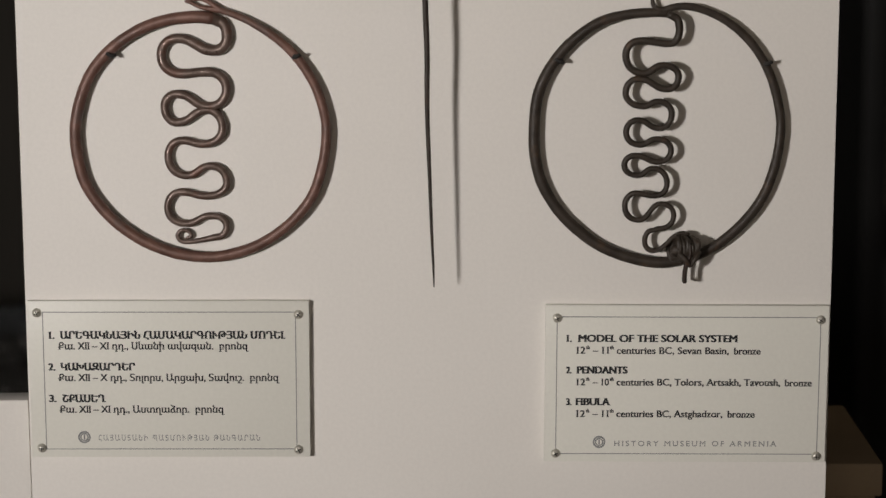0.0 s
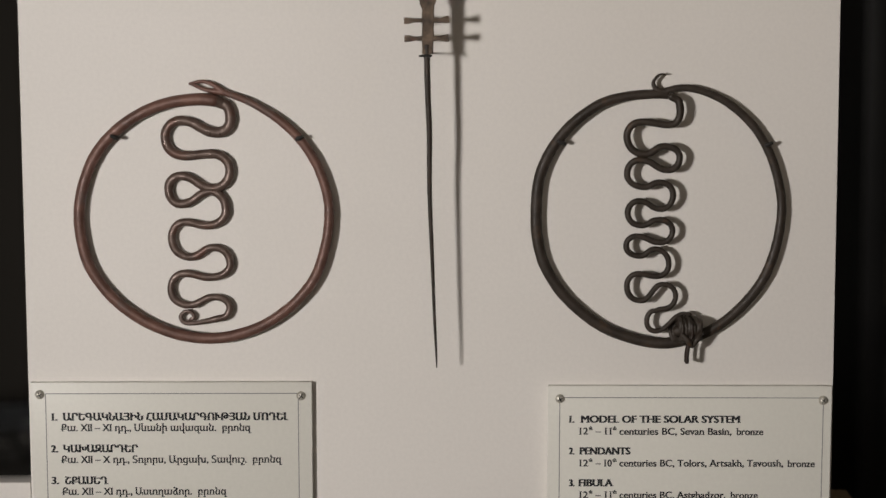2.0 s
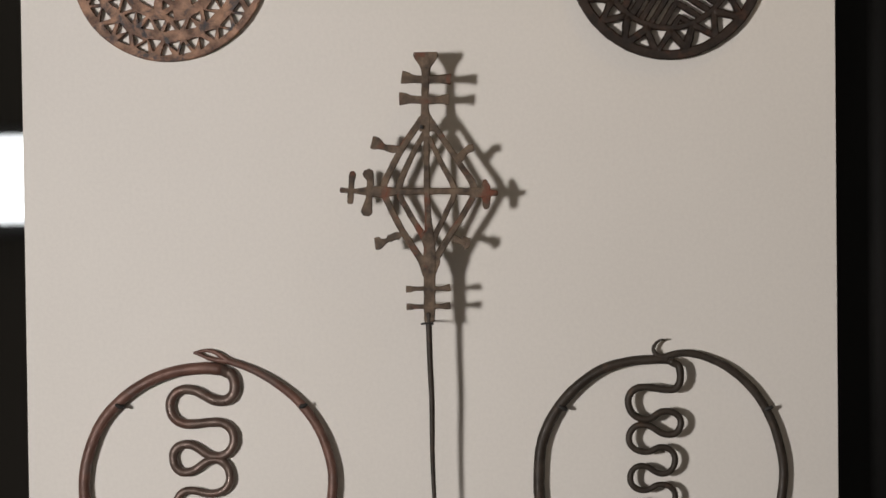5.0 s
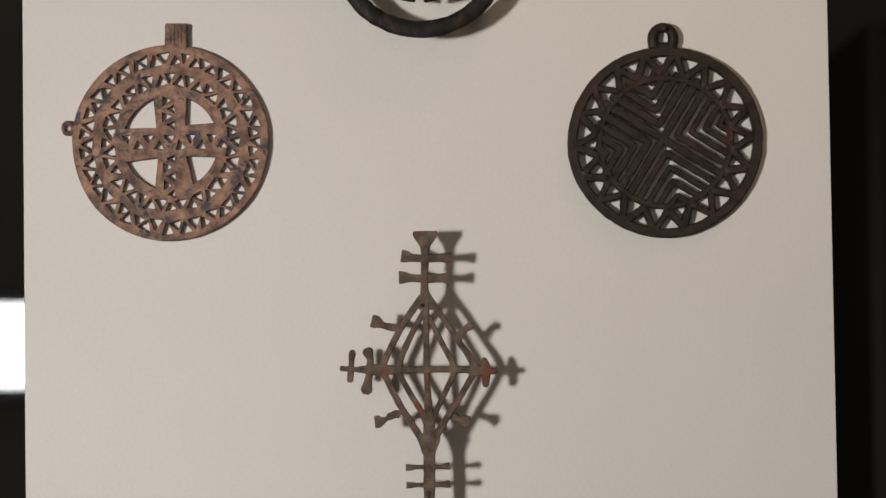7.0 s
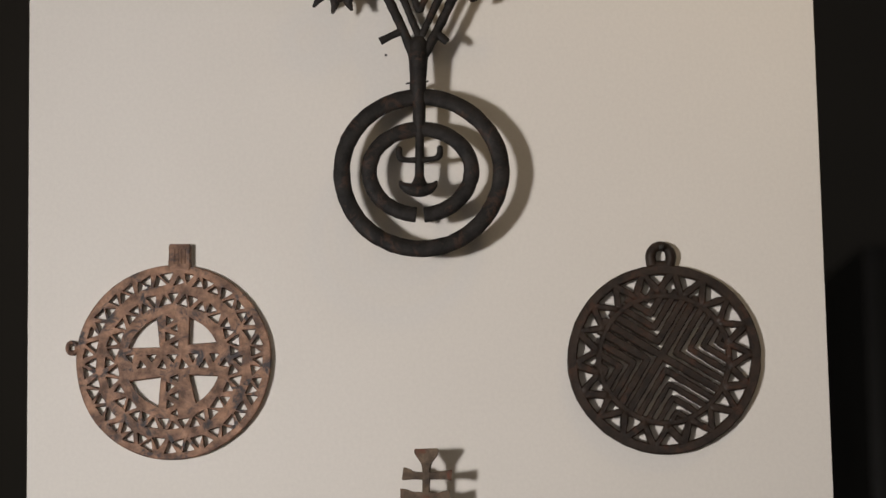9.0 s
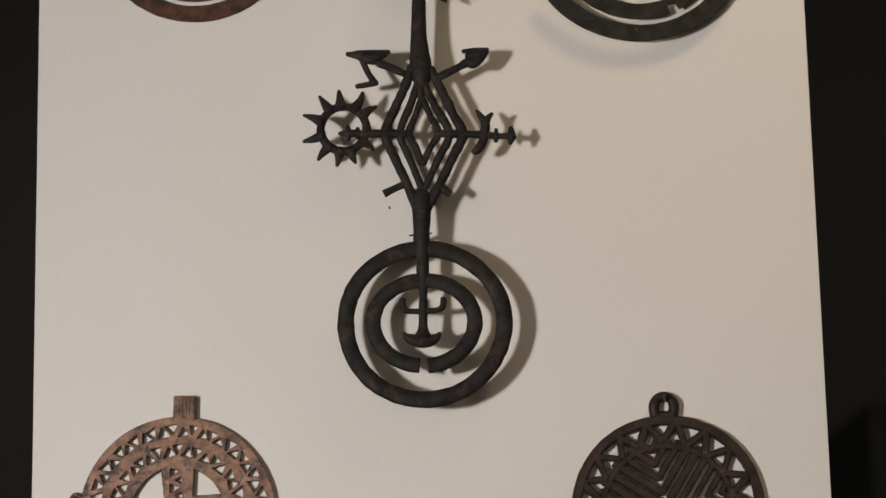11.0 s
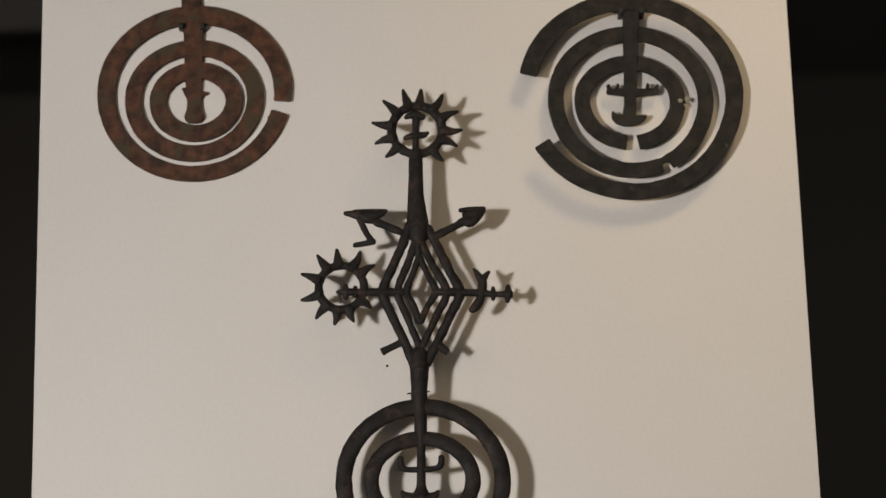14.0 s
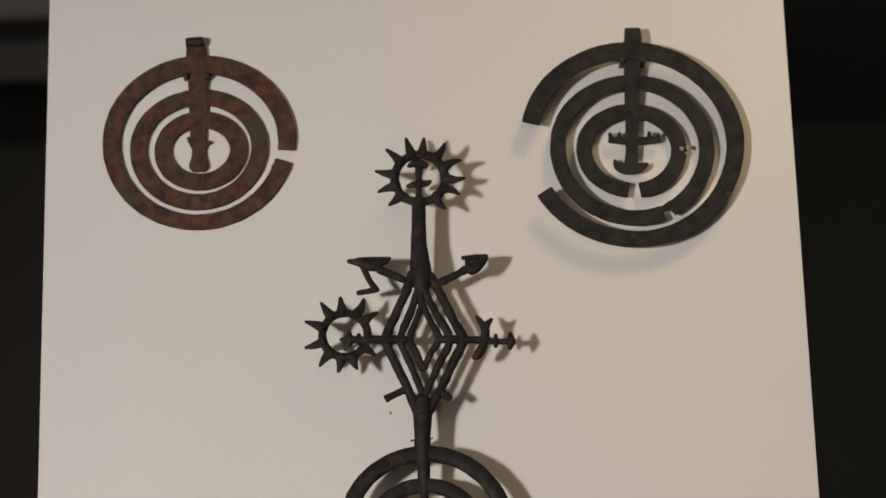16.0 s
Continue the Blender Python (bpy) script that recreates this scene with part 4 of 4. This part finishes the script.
bm = box(bmesh.new(), (-0.0005, -0.0205, -0.0005), (0.0005, 0.0, 0.0005), 0.0001)
sweep(bm, [(-6.0, -0.6), (-5.0, -0.2), (0.0, 0.0), (4.6, 0.3), (5.6, 0.8)], 0.5, depth=-20.4, sides=8)
part("wire", bm, BLACK_WIRE, tie)

# ---------------------------------------------------------------- ringed plates
ringed = thing("ringed_pendant", -125.7, -1.9, 1781.2, "flat rust-brown bronze pendant of three rings", "pendant", "bronze ornaments")
ringed.rotation_euler = (radians(0.6), 0, 0)
part("outer_ring", sweep(bmesh.new(), arc(0.1, 0.8, 50.0, 47.3, -16, -366, 70, 5.12, 0.003, 0, 0.1), thick=0.9, step=0.9, square_ends=True, uneven=0.03), RUST_BRONZE, ringed, "broken outer ring")
part("middle_ring", sweep(bmesh.new(), arc(0, -3.2, 34.5, 31.4, 0, 360, 56, 4.80, 0.004), thick=0.85, step=0.9, uneven=0.03), RUST_BRONZE, ringed)
part("inner_ring", sweep(bmesh.new(), arc(1, -4.1, 21.5, 18.7, 0, 360, 44, 4.96, 0.004), thick=0.8, step=0.8, uneven=0.03), RUST_BRONZE, ringed)
part("bar", sweep(bmesh.new(), [(-1.9, 60.2, 5.53), (-1.6, 52.5, 5.85), (-0.9, 45.6, 5.84), (-0.5, 35.2, 5.67), (-0.5, 23.1, 5.33), (-0.4, 7.7, 4.67), (-0.4, 2.9, 4.5)], thick=0.94, step=1.2, square_ends=True), RUST_BRONZE, ringed)
part("fish_tail", sweep(bmesh.new(), [(0.3, 1.9, 7.4), (0, 0.2, 5.79), (0, -3.2, 4.18), (0, -6.6, 4.01), (0, -10.7, 4.97), (0, -13, 5.61), (0, -14.7, 5.29), (0, -16.1, 3.84)], thick=0.9, step=0.6, square_ends=True), RUST_BRONZE, ringed)
for x, z, turn in [(*p, a) for p, a in zip([(54.3, 6.5), (43.3, -14.6)], (1.3, 0.2))]:
    bm = sweep(bmesh.new(), [(x - 1.6 * math.cos(turn), z - 1.6 * math.sin(turn), 0.9), (x, z, 1.2), (x + 1.6 * math.cos(turn), z + 1.6 * math.sin(turn), 0.6)], thick=0.88, step=0.5, uneven=0.2)
    part("ragged_end", bm, RUST_BRONZE, ringed)
part("suspension_loop", sweep(bmesh.new(), [(-7.1, 61.1, 2.61), (-2.3, 61.3, 2.77), (2.3, 61.5, 2.61)], flat=0.8, step=0.8, depth=-3.0, square_ends=True), UMBER_BRONZE, ringed, "rolled bronze strip for hanging")

ringed = thing("ringed_pendant", 120.5, -9, 1770.2, "flat blackened bronze pendant of three warped rings", "pendant", "bronze ornaments")
part("outer_ring", sweep(bmesh.new(), arc(-0.1, 1.9, 58.5, 56.4, 166, -150, 80, 5.10, 0.004, 2.0, 0.06), thick=0.7, step=0.9, square_ends=True, uneven=0.03), CHAR_BRONZE, ringed, "broken outer ring")
part("middle_ring", sweep(bmesh.new(), arc(0, -0.7, 42.3, 40.6, -61, 291, 64, 4.47, 0.005, 1.2), depth=2.6, thick=0.7, step=0.9, square_ends=True, uneven=0.03), CHAR_BRONZE, ringed)
part("mended_break", sweep(bmesh.new(), arc(0, -0.7, 40.2, 38.5, -74, -56, 10, 2.3, 0.005, 1.2), depth=2.6, thick=0.68, step=0.6, uneven=0.25), CHAR_BRONZE, ringed, "narrow remnant at the broken ring")
part("inner_ring", sweep(bmesh.new(), arc(-0.3, -0.9, 27.0, 23.7, -81, 263, 52, 4.47, 0.006, 1.0), depth=4.0, thick=0.7, step=0.8, square_ends=True, uneven=0.03), CHAR_BRONZE, ringed, "inner ring split at its foot")
for spot in [(28, -0.7, 1.28), (31.8, -0.1, 1.47), (30.7, -3.5, 0.8), (-37.8, -12.4, 0.77), (-24.8, -30.8, 0.64)]:
    x, z, r = spot
    bm = sweep(bmesh.new(), [(x - r * 0.5, z + r * 0.6, r * 0.5), (x, z, r), (x + r * 0.3, z - r * 0.7, r * 0.5)], flat=0.2, step=0.4, depth=3.3 if x > 0 else 1.9, sides=8, uneven=0.3)
    part("corrosion_spot", bm, PALE_CRUST, ringed, "pale crust of corrosion")
part("bar", sweep(bmesh.new(), [(3.4, 71.4, 4.55), (3.2, 61.7, 5.18), (2.2, 47.9, 4.52, 1.2), (0.9, 20.4, 3.85, 3.8), (-0.1, 0.1, 3.52, 4.0), (-1, -10, 3.83, 4.0)], thick=0.76, step=1.2, square_ends=True), CHAR_BRONZE, ringed)
bm = bars([[(-12.3, 5.8, 1.92), (-7.6, 5.4, 2.08), (0.1, 4.8, 2.56), (8.4, 4.9, 2.24), (15.2, 5.4, 1.92)], [(-11.6, 7.2, 1.28), (-12.2, 9.6, 0.96)], [(-7.2, 7, 1.28), (-6.7, 9.7, 0.96)], [(9.8, 6.6, 1.28), (10.3, 9.6, 0.96)], [(14.9, 6.4, 1.28), (15.7, 8.8, 0.96)]], thick=0.9, step=0.7, depth=4.0)
part("anchor_arm", bm, CHAR_BRONZE, ringed)
part("anchor_foot", sweep(bmesh.new(), [(-10.4, -6.4, 0.64), (-8.6, -9.5, 2.55), (-5.2, -11.3, 3.19), (-0.7, -11.7, 3.19), (4.1, -11.2, 2.87), (8.3, -9.3, 0.96)], depth=4.0, thick=0.85, step=0.7), CHAR_BRONZE, ringed)
for x, z, reach in [(-133, 1821.8, 0.0065), (-121, 1821.4, 0.0065), (117.1, 1822.7, 0.0105), (129.1, 1822.7, 0.0105)]:
    peg = thing("mounting_peg", x, 0, z, "small black clip that carries a ringed pendant", "peg", "mounting hooks")
    part("wire", box(bmesh.new(), (-0.0014, -reach, -0.0018), (0.0014, 0.0, 0.0018), 0.0006), BLACK_WIRE, peg)

# ---------------------------------------------------------------- far side of the hall
def wall_case(x0, x1, z0, z1, shelf, label):
    """A tall dark showcase against the far wall: frame, lining, shelf."""
    ob = thing("showcase", 0, 0, 0, label, "showcase", "showcases along the wall")
    y0, y1, w = 3.2, 3.9, 0.05
    boxed("lining", (x0, y1 - 0.05, z0), (x1, y1, z1), CASE_BACK, ob)
    boxed("side_post", (x0 - w, y0, 0), (x0, y1, z1 + w), CASE, ob, 0.004)
    boxed("side_post", (x1, y0, 0), (x1 + w, y1, z1 + w), CASE, ob, 0.004)
    boxed("top_board", (x0, y0, z1), (x1, y1, z1 + w), CASE, ob, 0.004)
    boxed("base", (x0, y0, 0), (x1, y1, z0), CASE, ob, 0.004)
    boxed("shelf", (x0, y0 + 0.06, shelf - 0.03), (x1, y1 - 0.05, shelf + 0.03), SHELF, ob, 0.003)
    return ob


wall_case(0.86, 1.7, 0.5, 1.9, 1.42, "tall dark showcase with a dim brown lining")
tagged(boxed("ceiling_beam", (-2.6, 2.0, 2.69), (-0.45, 2.25, 3.2), BEAM), "pale plastered beam under the dark ceiling", "beam", kind="structure")
tagged(boxed("trim", (-2.6, 1.99, 2.655), (-0.45, 2.0, 2.69), CASE), "dark blue-grey strip along the beam", "trim", kind="structure")
panel_box = thing("light_panel", 0, 0, 0, "bright white lit panel on the far wall", "light panel")
boxed("frame", (-1.6, 3.5, 1.24), (-0.5, 4.0, 1.47), CASE, panel_box, 0.004)
boxed("screen", (-1.58, 3.485, 1.275), (-0.52, 3.5, 1.444), GLOW, panel_box, 0.003)
stand = thing("stone_stand", 0, 0, 0, "low dark stand with a pale broken stone on it", "exhibit")
boxed("base", (-1.2, 2.25, 0), (-0.4, 2.8, 0.385), CASE, stand, 0.005)
boxed("top_slab", (-1.22, 2.23, 0.385), (-0.38, 2.82, 0.405), CASE_BACK, stand, 0.003)
random.seed(9)
bm = bmesh.new()
bmesh.ops.create_icosphere(bm, subdivisions=4, radius=1)
for v in bm.verts:
    k = 1 + 0.35 * noise.noise(v.co * 1.7) + 0.12 * noise.noise(v.co * 5)
    v.co = Vector((-0.78 + 0.3 * v.co.x * k, 2.5 + 0.2 * v.co.y * k, 0.475 + 0.085 * v.co.z * k))
part("stone", bm, STONE, stand, "mottled black and white stone")
